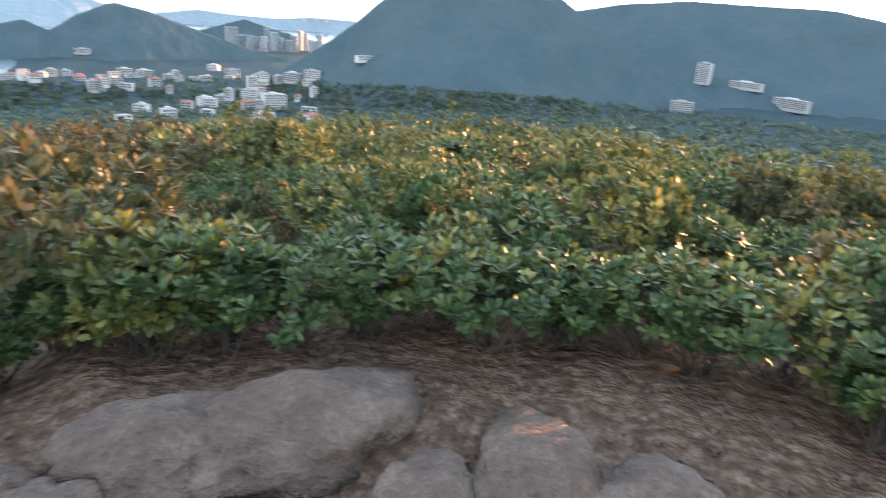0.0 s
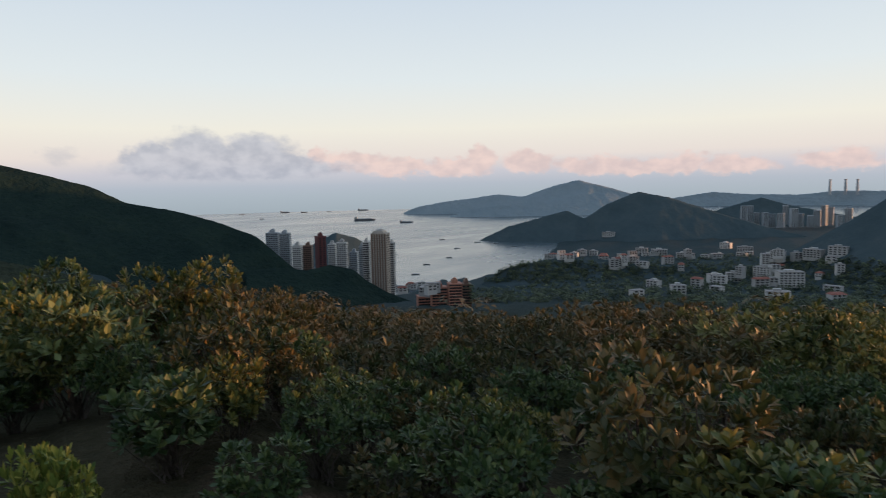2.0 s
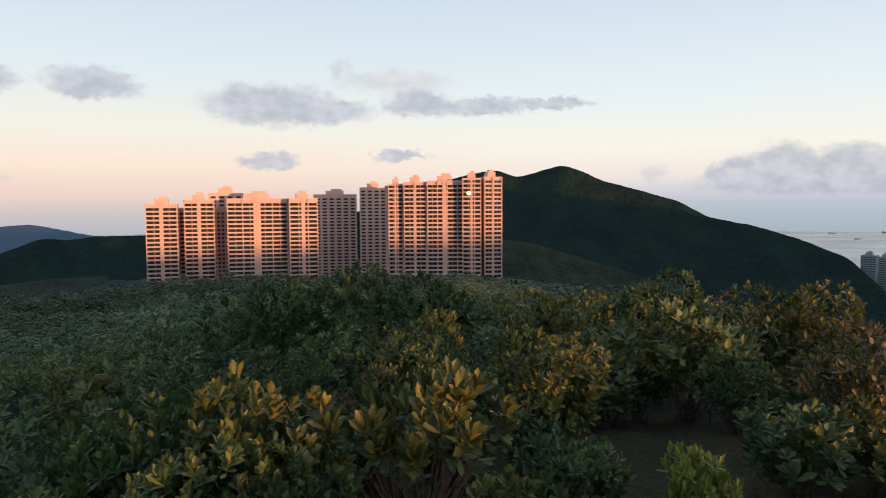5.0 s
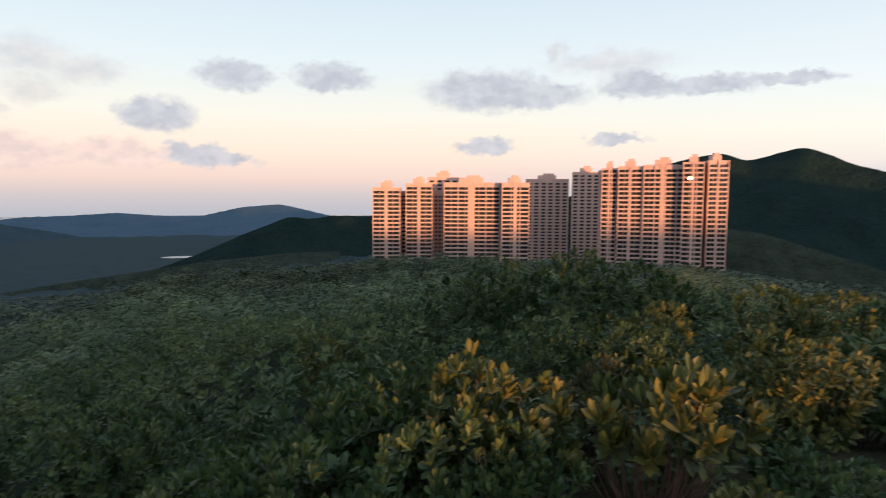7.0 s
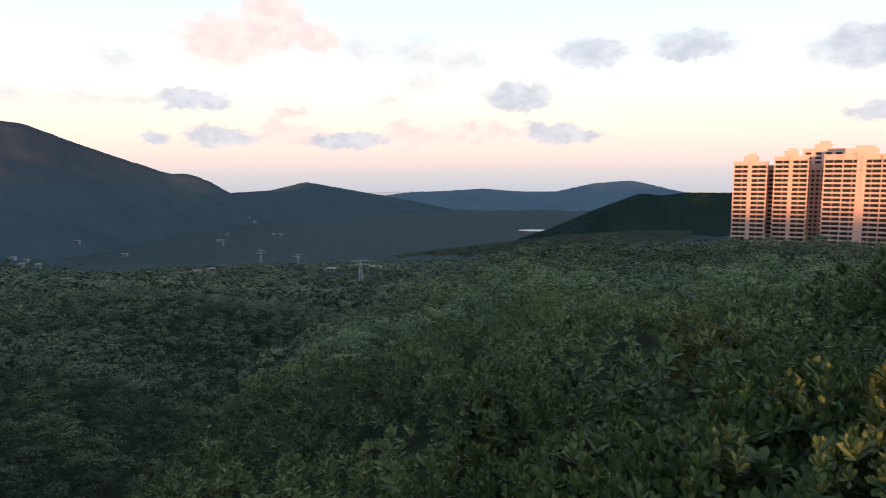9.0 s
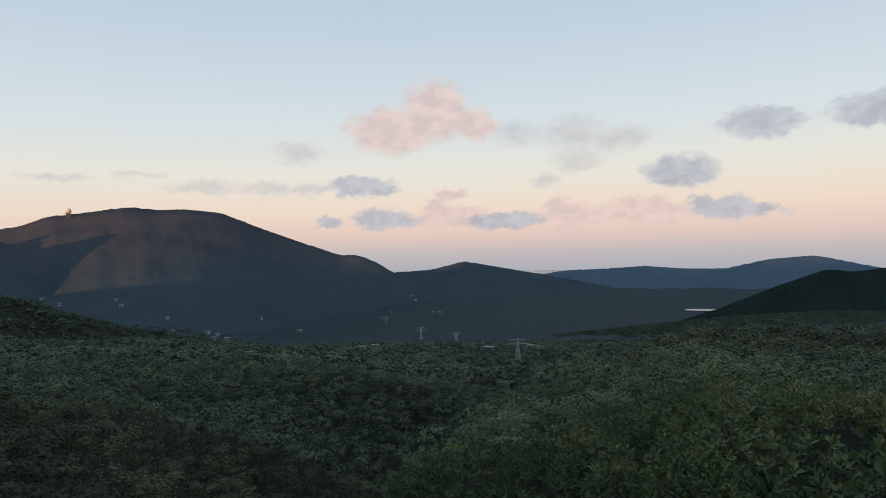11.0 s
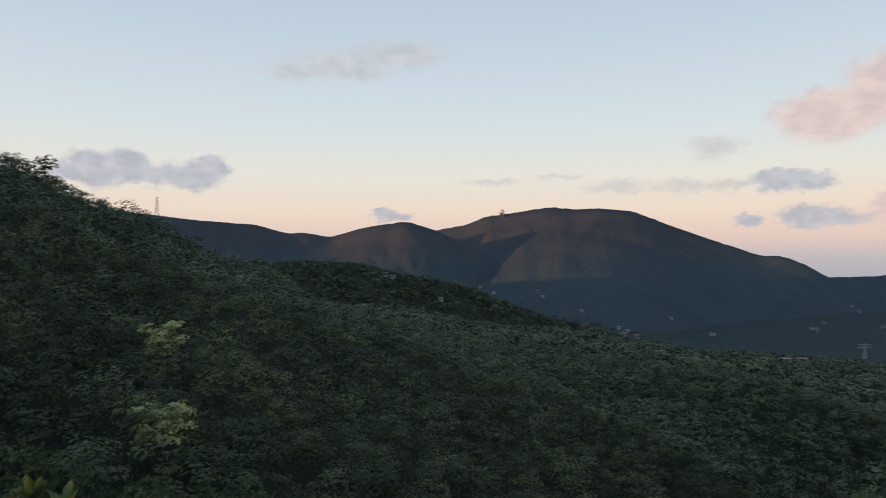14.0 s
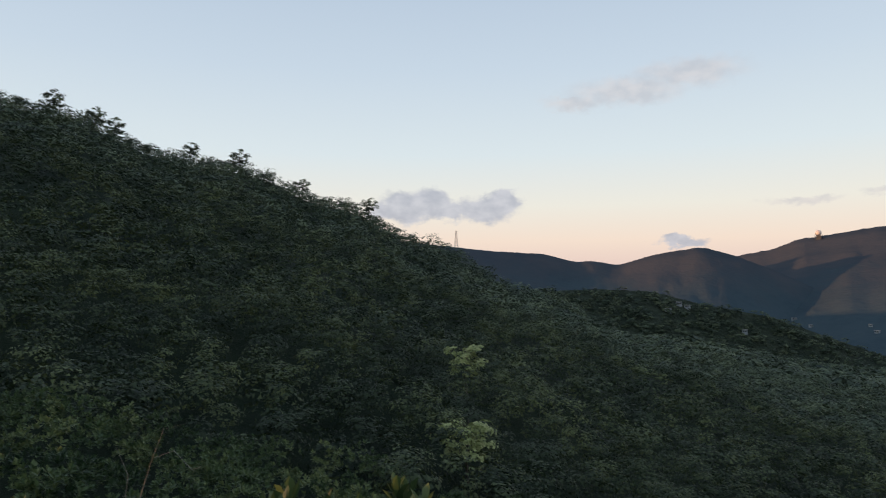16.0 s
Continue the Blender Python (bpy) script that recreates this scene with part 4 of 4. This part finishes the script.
def rosettes(pos, height, radius, tips, per_tip, length, width, squat=0.75, inside=0.5, corners=4, top_only=False):
    """Lumpy crowns, one for each place, whose shoots end in whorls of leaves. Gives vertices, faces and the crown that each face belongs to."""
    n = len(pos)
    d = unit(rng.normal(size=(n, tips, 3)) + np.array([0, 0, 0.5]))
    d[..., 2] = np.abs(d[..., 2]) * np.where(rng.random((n, tips)) < (1.0 if top_only else 0.8), 1, -0.6)
    if top_only:
        d = unit(d + np.array([0, 0, 0.35]))
    # each crown is a few lobes of different size
    lobes = unit(rng.normal(size=(n, 6, 3)) + np.array([0, 0, 0.5]))
    near = np.einsum("ntk,nlk->ntl", d, lobes).max(-1)
    rad = radius[:, None] * (0.5 + 0.52 * near ** 6) * np.where(rng.random((n, tips)) < 0.75, 1, rng.uniform(inside, 1, (n, tips)))
    centre = pos + np.stack([np.zeros(n), np.zeros(n), height - radius * squat], -1)
    tip = centre[:, None] + d * rad[..., None] * np.array([1, 1, squat])
    shoot = unit(d * np.array([0.8, 0.8, 0.4]) + np.array([0, 0, 0.8]) + rng.normal(size=(n, tips, 3)) * 0.2)
    tip, shoot = np.repeat(tip.reshape(-1, 3), per_tip, 0), np.repeat(shoot.reshape(-1, 3), per_tip, 0)
    m = len(tip)
    k = np.tile(np.arange(per_tip), n * tips)
    a1 = unit(np.cross(shoot, np.array([0.31, 0.95, 0.1])))
    a2 = np.cross(shoot, a1)
    turn = (k * 2.4 + np.repeat(rng.uniform(0, 6.28, n * tips), per_tip))[:, None]
    out = a1 * np.cos(turn) + a2 * np.sin(turn)
    lean = (np.radians(18 + 62 * (k + 0.5) / per_tip) * rng.uniform(0.8, 1.2, m))[:, None]      # inner leaves stand, outer ones spread
    go = shoot * np.cos(lean) + out * np.sin(lean)
    face = shoot * np.sin(lean) - out * np.cos(lean) + rng.normal(size=(m, 3)) * 0.12
    size = np.repeat(rng.uniform(0.7, 1.25, n * tips), per_tip) * rng.uniform(0.75, 1.15, m)
    tip = tip - shoot * (length * 0.35 * (k / per_tip))[:, None]
    v, f = leaf_faces(tip, go, length * size, width * size, corners, face)
    return v, f, np.repeat(np.arange(n), tips * per_tip)


def canopy(pos, height, radius, pads, leaves, length, width, squat=1.0, corners=3):
    """Tree crowns, one for each place, of flat-topped pads of foliage with gaps between. Gives the same as rosettes."""
    n = len(pos)
    d = unit(rng.normal(size=(n, pads, 3)) + np.array([0, 0, 0.35]))
    d[..., 2] = np.where(d[..., 2] > -0.75, d[..., 2], -d[..., 2])
    centre = pos + np.stack([np.zeros(n), np.zeros(n), height - radius * squat], -1)
    heart = centre[:, None] + d * radius[:, None, None] * rng.uniform(0.62, 0.86, (n, pads, 1)) * np.array([1, 1, squat])
    span = radius[:, None] * rng.uniform(0.28, 0.52, (n, pads))
    e = unit(rng.normal(size=(n, pads, leaves, 3)))
    e[..., 2] = np.abs(e[..., 2]) * np.where(rng.random((n, pads, leaves)) < 0.9, 1, -1)
    where = heart[:, :, None] + e * span[..., None, None] * np.array([1, 1, 0.55]) * rng.uniform(0.8, 1.06, (n, pads, leaves, 1))
    face = unit(e * np.array([0.6, 0.6, 0.5]) + d[:, :, None] * 0.6 + np.array([0, 0, 0.35]) + rng.normal(size=e.shape) * 0.12).reshape(-1, 3)
    m = len(face)
    go = unit(np.cross(face, rng.normal(size=(m, 3))))
    size = np.repeat((radius / radius.mean()) ** 0.6, pads * leaves) * rng.uniform(0.65, 1.3, m)
    v, f = leaf_faces(where.reshape(-1, 3) - go * (length * size * 0.4)[:, None], go, length * size, width * size, corners, face)
    return v, f, np.repeat(np.arange(n), pads * leaves)


def sticks(paths, thick):
    """Tapered three-sided twigs along lists of points."""
    v, f = [], []
    for path, w in zip(paths, thick):
        n, k = len(v), len(path)
        for i, p in enumerate(path):
            s = w * (1 - 0.8 * i / (k - 1))
            for j in range(3):
                a = j * 2.0944
                v.append((p[0] + s * math.cos(a), p[1] + s * math.sin(a), p[2]))
        for i in range(k - 1):
            for j in range(3):
                a, b = n + i * 3 + j, n + i * 3 + (j + 1) % 3
                f.append((a, b, b + 3, a + 3))
    return np.array(v), np.array(f)


def shrub(label, mat, tips=95, per_tip=9, length=0.125, twigs=26, corners=6, top_only=False, thick=0.011, bark=BARK):
    """A knee- to waist-high shrub, one metre tall: leaning stems, and whorls of blunt leathery leaves."""
    root = new("shrub")
    one = np.zeros((1, 3))
    v, f, _ = rosettes(one, np.array([1.0]), np.array([0.68]), tips, per_tip, length, length * 0.205, 0.72, 0.4, corners, top_only)
    paths, wide = [], []
    for i in range(twigs):
        d = unit(rng.normal(size=3) + np.array([0, 0, 0.7]))
        d[2] = abs(d[2])
        end = np.array([0, 0, 0.48]) + d * np.array([0.6, 0.6, 0.46]) * rng.uniform(0.6, 0.98)
        foot = rng.normal(size=3) * np.array([0.07, 0.07, 0])
        bend = foot * 0.4 + end * 0.45 + rng.normal(size=3) * 0.05
        paths.append([foot, bend * np.array([0.8, 0.8, 0.8]), (bend + end) / 2 + rng.normal(size=3) * 0.03, end])
        wide.append(thick * rng.uniform(0.5, 1.4))
    sv, sf = sticks(paths, wide)
    part("stem", from_arrays("stem", sv, sf, bark), bark, root)
    part("foliage", from_arrays("foliage", v, f, mat), mat, root)
    return tagged(root, label, "shrub", "shrubs on the knoll")


GREEN_TAG = "leathery green-leaved shrub on the knoll"
GOLD_TAG = "golden-green shrub with upright leaf rosettes catching the sun"
RUST_TAG = "twiggy shrub with rusty brown and green leaves"
YOUNG_TAG = "low shrub with bright yellow-green young leaves beside the path"
OPEN_TAG = "open golden shrub with bare reddish stems showing under its leaves"
# leaves keep their size while the shrubs grow: low, waist-high and tall ones
LOW = {"green": [shrub(GREEN_TAG, LEAF_GREEN, 84, 10, 0.14) for _ in range(2)], "gold": [shrub(GOLD_TAG, LEAF_GOLD, 84, 10, 0.14) for _ in range(2)],
       "rust": [shrub(RUST_TAG, LEAF_RUST, 80, 9, 0.12, 40)], "young": [shrub(YOUNG_TAG, LEAF_YOUNG, 110, 9, 0.12)],
       "fine": [shrub(GREEN_TAG, LEAF_GREEN, 150, 9, 0.105) for _ in range(2)], "fine_gold": [shrub(GOLD_TAG, LEAF_GOLD, 150, 9, 0.105)],
       "open": [shrub(OPEN_TAG, LEAF_GOLD, 44, 10, 0.17, 46, 6, True, 0.012, TWIG)]}
WAIST = {"green": [shrub(GREEN_TAG, LEAF_GREEN, 175, 10, 0.094) for _ in range(3)], "gold": [shrub(GOLD_TAG, LEAF_GOLD, 175, 10, 0.094) for _ in range(2)],
         "rust": [shrub(RUST_TAG, LEAF_RUST, 160, 9, 0.085, 50) for _ in range(2)], "young": LOW["young"], "fine": [shrub(GREEN_TAG, LEAF_GREEN, 260, 9, 0.072) for _ in range(2)],
         "fine_gold": [shrub(GOLD_TAG, LEAF_GOLD, 260, 9, 0.072) for _ in range(2)], "open": [shrub(OPEN_TAG, LEAF_GOLD, 80, 11, 0.11, 60, 6, True, 0.009, TWIG)]}
TALL = {"green": [shrub(GREEN_TAG, LEAF_GREEN, 320, 9, 0.066) for _ in range(2)], "gold": [shrub(GOLD_TAG, LEAF_GOLD, 320, 9, 0.066) for _ in range(2)],
        "rust": [shrub(RUST_TAG, LEAF_RUST, 280, 9, 0.06, 60)], "young": LOW["young"], "fine": WAIST["fine"], "fine_gold": WAIST["fine_gold"], "open": WAIST["open"]}


def plant(kind, az, r, h, wide=1.0):
    z = ground_at(az, r)
    kind = {"green": "fine", "gold": "fine_gold"}.get(kind, kind) if az < 58 or az > 200 else kind
    first = random.choice((LOW if h < 0.8 else WAIST if h < 1.4 else TALL)[kind])
    m = Matrix.Translation(polar(az, r, z - 0.03)) @ Matrix.Rotation(random.uniform(0, 6.28), 4, "Z") @ Matrix.Diagonal((h * wide, h * wide, h, 1))
    copy_thing(first, m)


random.seed(21)
# the shrubs that stand out: kind, azimuth, distance, height of the top, half width
STANDOUT = [
    ("gold", 82.4, 6.82, 0.78, 0.83), ("gold", 92.5, 8.21, 0.75, 0.54), ("gold", 71.4, 8.91, 0.84, 0.48), ("green", 74.2, 11.62, 0.92, 1.07),
    ("gold", 63.8, 11.59, 0.86, 1.04), ("rust", 63.2, 8.79, 0.33, 0.64), ("rust", 57.0, 10.56, 0.30, 0.73), ("rust", 55.0, 7.55, 0.16, 0.39),
    ("young", 71.8, 4.81, 0.32, 0.24), ("open", 92.5, 4.81, 0.90, 0.52), ("gold", 105.5, 4.95, 0.76, 0.43), ("gold", 86.6, 4.20, 0.36, 0.30),
    ("green", 82.4, 5.92, 0.17, 0.48), ("green", 111.5, 5.13, 0.67, 0.46), ("green", 104.1, 4.27, 0.59, 0.40), 
    ("gold", 81.9, 10.12, 0.81, 0.37),
    ("green", 97.6, 16.6, 0.55, 1.6), ("green", 91.0, 15.6, 0.45, 1.5), ("green", 105.0, 16.6, 0.3, 1.5), ("green", 99.9, 8.09, 0.40, 0.55), ("green", 93.5, 7.41, 0.60, 0.47), ("green", 108.3, 4.51, 0.61, 0.43), ("green", 122.5, 4.20, 0.55, 0.25),
    ("green", 129.1, 3.88, 0.39, 0.23), ("gold", 117.4, 11.11, -0.28, 0.29), ("green", 112.7, 10.61, -0.34, 0.50), 
    ("green", 116.2, 5.81, 0.37, 0.36), ("green", 134.0, 7.56, -0.18, 0.45), ("green", 130.3, 3.92, 0.26, 0.21), ("green", 123.3, 3.79, 0.36, 0.19),
    ("green", 117.1, 5.17, 0.54, 0.32), ("green", 123.5, 4.60, 0.35, 0.28), ("young", 71.9, 4.83, 0.39, 0.30),
    ("rust", 51.8, 8.61, -0.04, 0.69), ("green", 35.7, 7.61, -0.05, 0.60), ("green", 27.3, 7.79, 0.00, 0.50), ("gold", 14.6, 10.54, 0.30, 0.56),
    ("green", 17.4, 7.15, 0.15, 0.60), ("rust", 34.9, 14.61, -0.89, 0.97), ("young", 46.3, 3.12, 0.37, 0.32), ("gold", 11.3, 8.59, 0.18, 0.59),
    ("gold", 2.7, 7.16, 0.40, 0.48), ("green", -6.1, 5.13, 0.34, 0.40), ("green", 32.4, 7.58, -0.16, 0.51), ("gold", 26.8, 9.09, -0.28, 0.59),
    ("green", 233.0, 4.72, 0.76, 0.13), ("green", 228.1, 4.93, 0.61, 0.07), ("green", 219.4, 5.33, 0.48, 0.07), ("green", 218.8, 4.78, 0.52, 0.3),
]
for kind, az, r, top, half in STANDOUT:
    h = max(0.35, top - ground_at(az, r))
    plant(kind, az, r, h, min(1.5, max(0.5 if kind == "young" else 0.78, half / (0.66 * h))))
for i in range(15):
    plant(random.choice(("green", "green", "gold")), -43 + i * 5.4 + random.uniform(-1, 1), random.uniform(3.5, 3.85), random.uniform(0.42, 0.66), 1.2)
az0 = -44.0
for ring, r0 in enumerate(np.arange(3.4, 9.4, 0.82)):
    step = math.degrees(0.92 / r0)
    for i in range(int(296 / step)):
        az = az0 + step * (i + random.uniform(-0.35, 0.35))
        r = r0 + random.uniform(-0.3, 0.3)
        # the path keeps clear
        if 66 < az < 78 and r < 5.7 or 52 < az < 66 and r < 4.3 or 70 < az < 79 and r < 7.4 or 86 < az < 100 and r < 4.7 or az > 176 and ring == 0 or az > 195 and r < 5.6 or r < 3.3:
            continue
        if any(abs((az - a) * math.pi / 180 * r) < w * 0.75 and abs(r - q) < w + 0.25 for _, a, q, _, w in STANDOUT):
            continue
        top, ground_here = (float(q[0]) for q in land(np.array([az]), np.array([r])))
        h = (top - ground_here + 0.05) * random.choice((0.5, 0.62, 0.75, 0.95)) * random.uniform(0.85, 1.1)
        pick = random.random()
        if az < 20:
            kind = "green" if pick < 0.7 else "gold" if pick < 0.9 else "rust"
        elif az < 66:
            kind = "rust" if pick < 0.45 else "green" if pick < 0.85 else "gold"
        elif az < 100:
            kind = "gold" if pick < 0.1 else "green" if pick < 0.9 else "rust"
        else:
            kind = "green"
        plant(kind, az, r, max(0.4, h), random.uniform(0.75, 1.0) if h > 0.8 else 1.15)


for first in {id(q): q for q in sum([*LOW.values(), *WAIST.values(), *TALL.values()], [])}.values():
    for ob in (*first.children, first):
        bpy.data.objects.remove(ob)


def scatter(r0, r1, spacing, az_from, az_to):
    """Jittered places over a sector of the land, with the height of ground and canopy."""
    azs, rs = [], []
    r = r0
    while r < r1:
        step = math.degrees(spacing / r)
        a = np.arange(az_from, az_to, step)
        azs.append(a + rng.uniform(-0.45, 0.45, len(a)) * step)
        rs.append(r + rng.uniform(-0.45, 0.45, len(a)) * spacing)
        r += spacing
    a, r = np.concatenate(azs), np.concatenate(rs)
    top, low = land(a, r)
    x = EYE.x - np.sin(np.radians(a)) * r
    y = EYE.y + np.cos(np.radians(a)) * r
    return a, np.stack([x, y, low], -1), top - low


def cover(name, label, category, r0, r1, spacing, az_from, az_to, spread_by, tips, per_tip, length, width, mat, taller=0.0, trees=True, corners=3):
    a, pos, veg = scatter(r0, r1, spacing, az_from, az_to)
    size = (rng.uniform(0.6, 1.2, len(a)) if trees else rng.uniform(0.5, 1.45, len(a))) * np.where(rng.random(len(a)) < 0.12, 1.35, 1.0)
    # the canopy rolls: groups of tall and of low crowns, with gaps between
    roll = np.array([noise.noise(Vector((x, y, 0)) / (spacing * 4.0)) for x, y, _ in pos])
    h = (veg * (0.2 + 0.8 * size) + taller) * (1.0 + 0.5 * roll)
    if not trees:
        h = np.minimum(h, veg * 1.2)
    # leaf tone by crown: paler in tall groups, darker in low ones
    tone = np.clip(0.5 + 0.55 * roll + rng.normal(size=len(a)) * 0.28, 0, 1)
    make = canopy if trees else rosettes
    v, f, owner = make(pos, h, spread_by * size, tips, per_tip, length, width, corners=corners)
    return tagged(new(name, from_arrays(name, v, f, mat, tone=tone[owner])), label, category, kind="stuff")


cover("scrub", "yellow-green scrub covering the slope below the sun", "scrub", 9.4, 24, 1.25, -44, 22, 0.72, 34, 8, 0.15, 0.03, SCRUB_GOLD, trees=False, corners=4)
cover("scrub", "rusty and green scrub covering the sunny slope", "scrub", 9.4, 24, 1.25, 22, 70, 0.72, 34, 8, 0.15, 0.03, SCRUB_RUST, trees=False, corners=4)
cover("scrub", "dense green scrub covering the knoll's shady side", "scrub", 9.0, 28, 1.2, 70, 252, 0.78, 40, 8, 0.16, 0.034, SCRUB_GREEN, trees=False, corners=4)
cover("scrub", "rusty scrub on the falling slope", "scrub", 24, 60, 2.1, -44, 72, 1.15, 12, 14, 0.26, 0.09, SCRUB_RUST)
cover("thicket", "dense dark green thicket on the valley slope", "thicket", 28, 72, 2.15, 166, 252, 1.25, 20, 13, 0.17, 0.065, LEAF_FOREST)
cover("thicket", "green leafy thicket on the near spur", "thicket", 28, 72, 2.1, 70, 166, 1.15, 22, 12, 0.17, 0.06, SCRUB_GREEN)
cover("forest", "dense dark green forest canopy on the hillside", "forest", 72, 165, 3.6, 72, 252, 2.05, 17, 10, 0.32, 0.125, LEAF_FOREST)
cover("forest", "far dark green forest canopy up to the ridge", "forest", 165, 345, 5.4, 76, 252, 3.2, 14, 8, 0.62, 0.26, LEAF_HAZED)
cover("forest", "dark wooded slopes running down to the valley", "forest", 345, 760, 13.0, 64, 208, 7.4, 10, 8, 2.0, 0.85, LEAF_HAZED, 5.0)


def woods(places, reach, radius, label):
    """Crowns of the trees that stand on far slopes within reach of the knoll."""
    pos = np.array([q for q in places if reach[0] < math.hypot(q[0], q[1]) < reach[1] and q[2] > SEA + 14])
    size = rng.uniform(0.6, 1.3, len(pos)) * radius
    v, f, owner = canopy(pos, size * 1.25, size, 10, 8, radius * 0.3, radius * 0.13)
    tagged(new("woods", from_arrays("woods", v, f, LEAF_HAZED, tone=rng.random(len(pos))[owner])), label, "woods", kind="stuff")


woods(WOODS, (500, 1400), 4.6, "dark trees among the village houses")
woods(SPUR, (450, 1000), 4.4, "dark trees on the low spur across the valley")


def tree(az, r, h, mat, label):
    """A lone tree: trunk with limbs and a layered crown."""
    z = ground_at(az, r)
    root = new("tree")
    root.matrix_world = Matrix.Translation(polar(az, r, z))
    paths, thick = [[(0, 0, -0.3), (0.1, 0.05, h * 0.3), (-0.1, 0.1, h * 0.6), (0, 0, h * 0.92)]], [0.035 * h]
    for i in range(9):
        a, z0 = i * 2.4, h * (0.35 + 0.055 * i)
        out = h * 0.30
        paths.append([(0, 0, z0), (out * 0.5 * math.cos(a), out * 0.5 * math.sin(a), z0 + h * 0.08), (out * math.cos(a), out * math.sin(a), z0 + h * 0.12)])
        thick.append(0.012 * h)
    sv, sf = sticks(paths, thick)
    part("trunk", from_arrays("trunk", sv, sf, BARK), BARK, root)
    layers = np.array([[math.cos(i * 2.4) * h * 0.24, math.sin(i * 2.4) * h * 0.24, h * (0.12 + 0.05 * i)] for i in range(10)])
    v, f, owner = canopy(layers, np.full(10, h * 0.38), np.full(10, h * 0.2), 6, 22, h * 0.055, h * 0.022, 0.6, 4)
    part("crown", from_arrays("crown", v, f, mat, tone=(owner % 5) / 5), mat, root)
    return tagged(root, label, "tree")


tree(210.2, 37, 3.7, LEAF_LIME, "pale yellow-green tree standing out of the dark forest")
tree(210.2, 61, 4.9, LEAF_LIME, "pale yellow-green tree standing out of the dark forest")
random.seed(8)
for az in (243.0, 240.2, 238.8, 233.2, 224.2, 218.5, 229.4):
    tree(az, random.uniform(285, 300), random.uniform(9, 11), LEAF_FOREST, "dark tree standing up from the wooded skyline")
# a bare twig among the lower scrub
bare = new("dead_branch")
bare.matrix_world = Matrix.Translation(polar(234.5, 7.0, ground_at(234.5, 7.0))) @ Matrix.Diagonal((1.5, 1.5, 2.05, 1))
sv, sf = sticks([[(0, 0, 0), (0.05, 0, 0.5), (0.0, 0.05, 1.0), (0.06, 0.05, 1.3), (-0.06, 0.05, 1.5), (-0.22, 0.08, 1.66), (-0.42, 0.1, 1.7)], [(0.03, 0.05, 1.15), (0.1, 0.1, 1.32), (0.07, 0.1, 1.45), (0.16, 0.12, 1.56)], [(0.02, 0, 0.9), (0.12, 0, 1.06), (0.1, 0.03, 1.2), (0.2, 0.05, 1.34)], [(-0.1, 0.05, 1.53), (-0.2, 0, 1.56), (-0.36, 0, 1.5), (-0.44, 0, 1.52)]], [0.0065, 0.004, 0.004, 0.0035])
part("stem", from_arrays("stem", sv, sf, DEAD_WOOD), DEAD_WOOD, bare)
tagged(bare, "bare grey dead branch rising from the scrub", "branch")


# ---- rocks on the path ----
def rock(az, r, w, d, h, seed):
    bm = bmesh.new()
    bmesh.ops.create_icosphere(bm, subdivisions=4, radius=1.0)
    for v in bm.verts:
        n = v.co.normalized()
        k = 1 + 0.34 * noise.noise(n * 1.3 + Vector((seed, 0, 0))) + 0.22 * abs(noise.noise(n * 3.2 + Vector((seed, 3, 0)))) + 0.06 * noise.noise(n * 11 + Vector((seed, 5, 1)))
        v.co = Vector((n.x * w * k, n.y * d * k, max(n.z, -0.35) * h * k))
    me = bpy.data.meshes.new("rock")
    bm.to_mesh(me)
    bm.free()
    for p in me.polygons:
        p.use_smooth = True
    me.materials.append(ROCK)
    ob = new("rock", me)
    ob.matrix_world = Matrix.Translation(polar(az, r, ground_at(az, r) + 0.02)) @ pose(0, 0, 0, 0, 0, az + seed * 7)
    return tagged(ob, "weathered brownish boulder half buried in the path", "rock", "boulders on the path")


for i, (az, r, w, d, h) in enumerate(((21, 2.75, 0.36, 0.28, 0.14), (10, 2.8, 0.46, 0.3, 0.16), (16, 2.15, 0.3, 0.24, 0.12), (0, 2.35, 0.30, 0.22, 0.12), (-9, 2.6, 0.4, 0.26, 0.16), (-19, 2.5, 0.35, 0.25, 0.14), (28, 2.5, 0.22, 0.18, 0.1),
                                      (35, 2.75, 0.3, 0.2, 0.12), (-3, 1.95, 0.2, 0.16, 0.07), (6, 2.0, 0.26, 0.2, 0.08), (58, 3.4, 0.3, 0.22, 0.1), (66, 3.9, 0.26, 0.2, 0.1))):
    rock(az, r, w, d, h, i * 3 + 1)
stones = Boxes()
random.seed(3)
for i in range(420):
    az, r, s = random.uniform(-45, 75), random.uniform(1.2, 3.4), random.uniform(0.008, 0.03)
    c = polar(az, r, ground_at(az, r) + 0.02)
    stones.bar(c, c + Vector((random.uniform(-1, 1), random.uniform(-1, 1), random.uniform(-0.3, 0.6))) * s * 1.4, s * 1.3, s * 0.8)
tagged(new("gravel", stones.mesh("gravel", ROCK)), "loose stone chips scattered on the soil path", "gravel", kind="stuff")
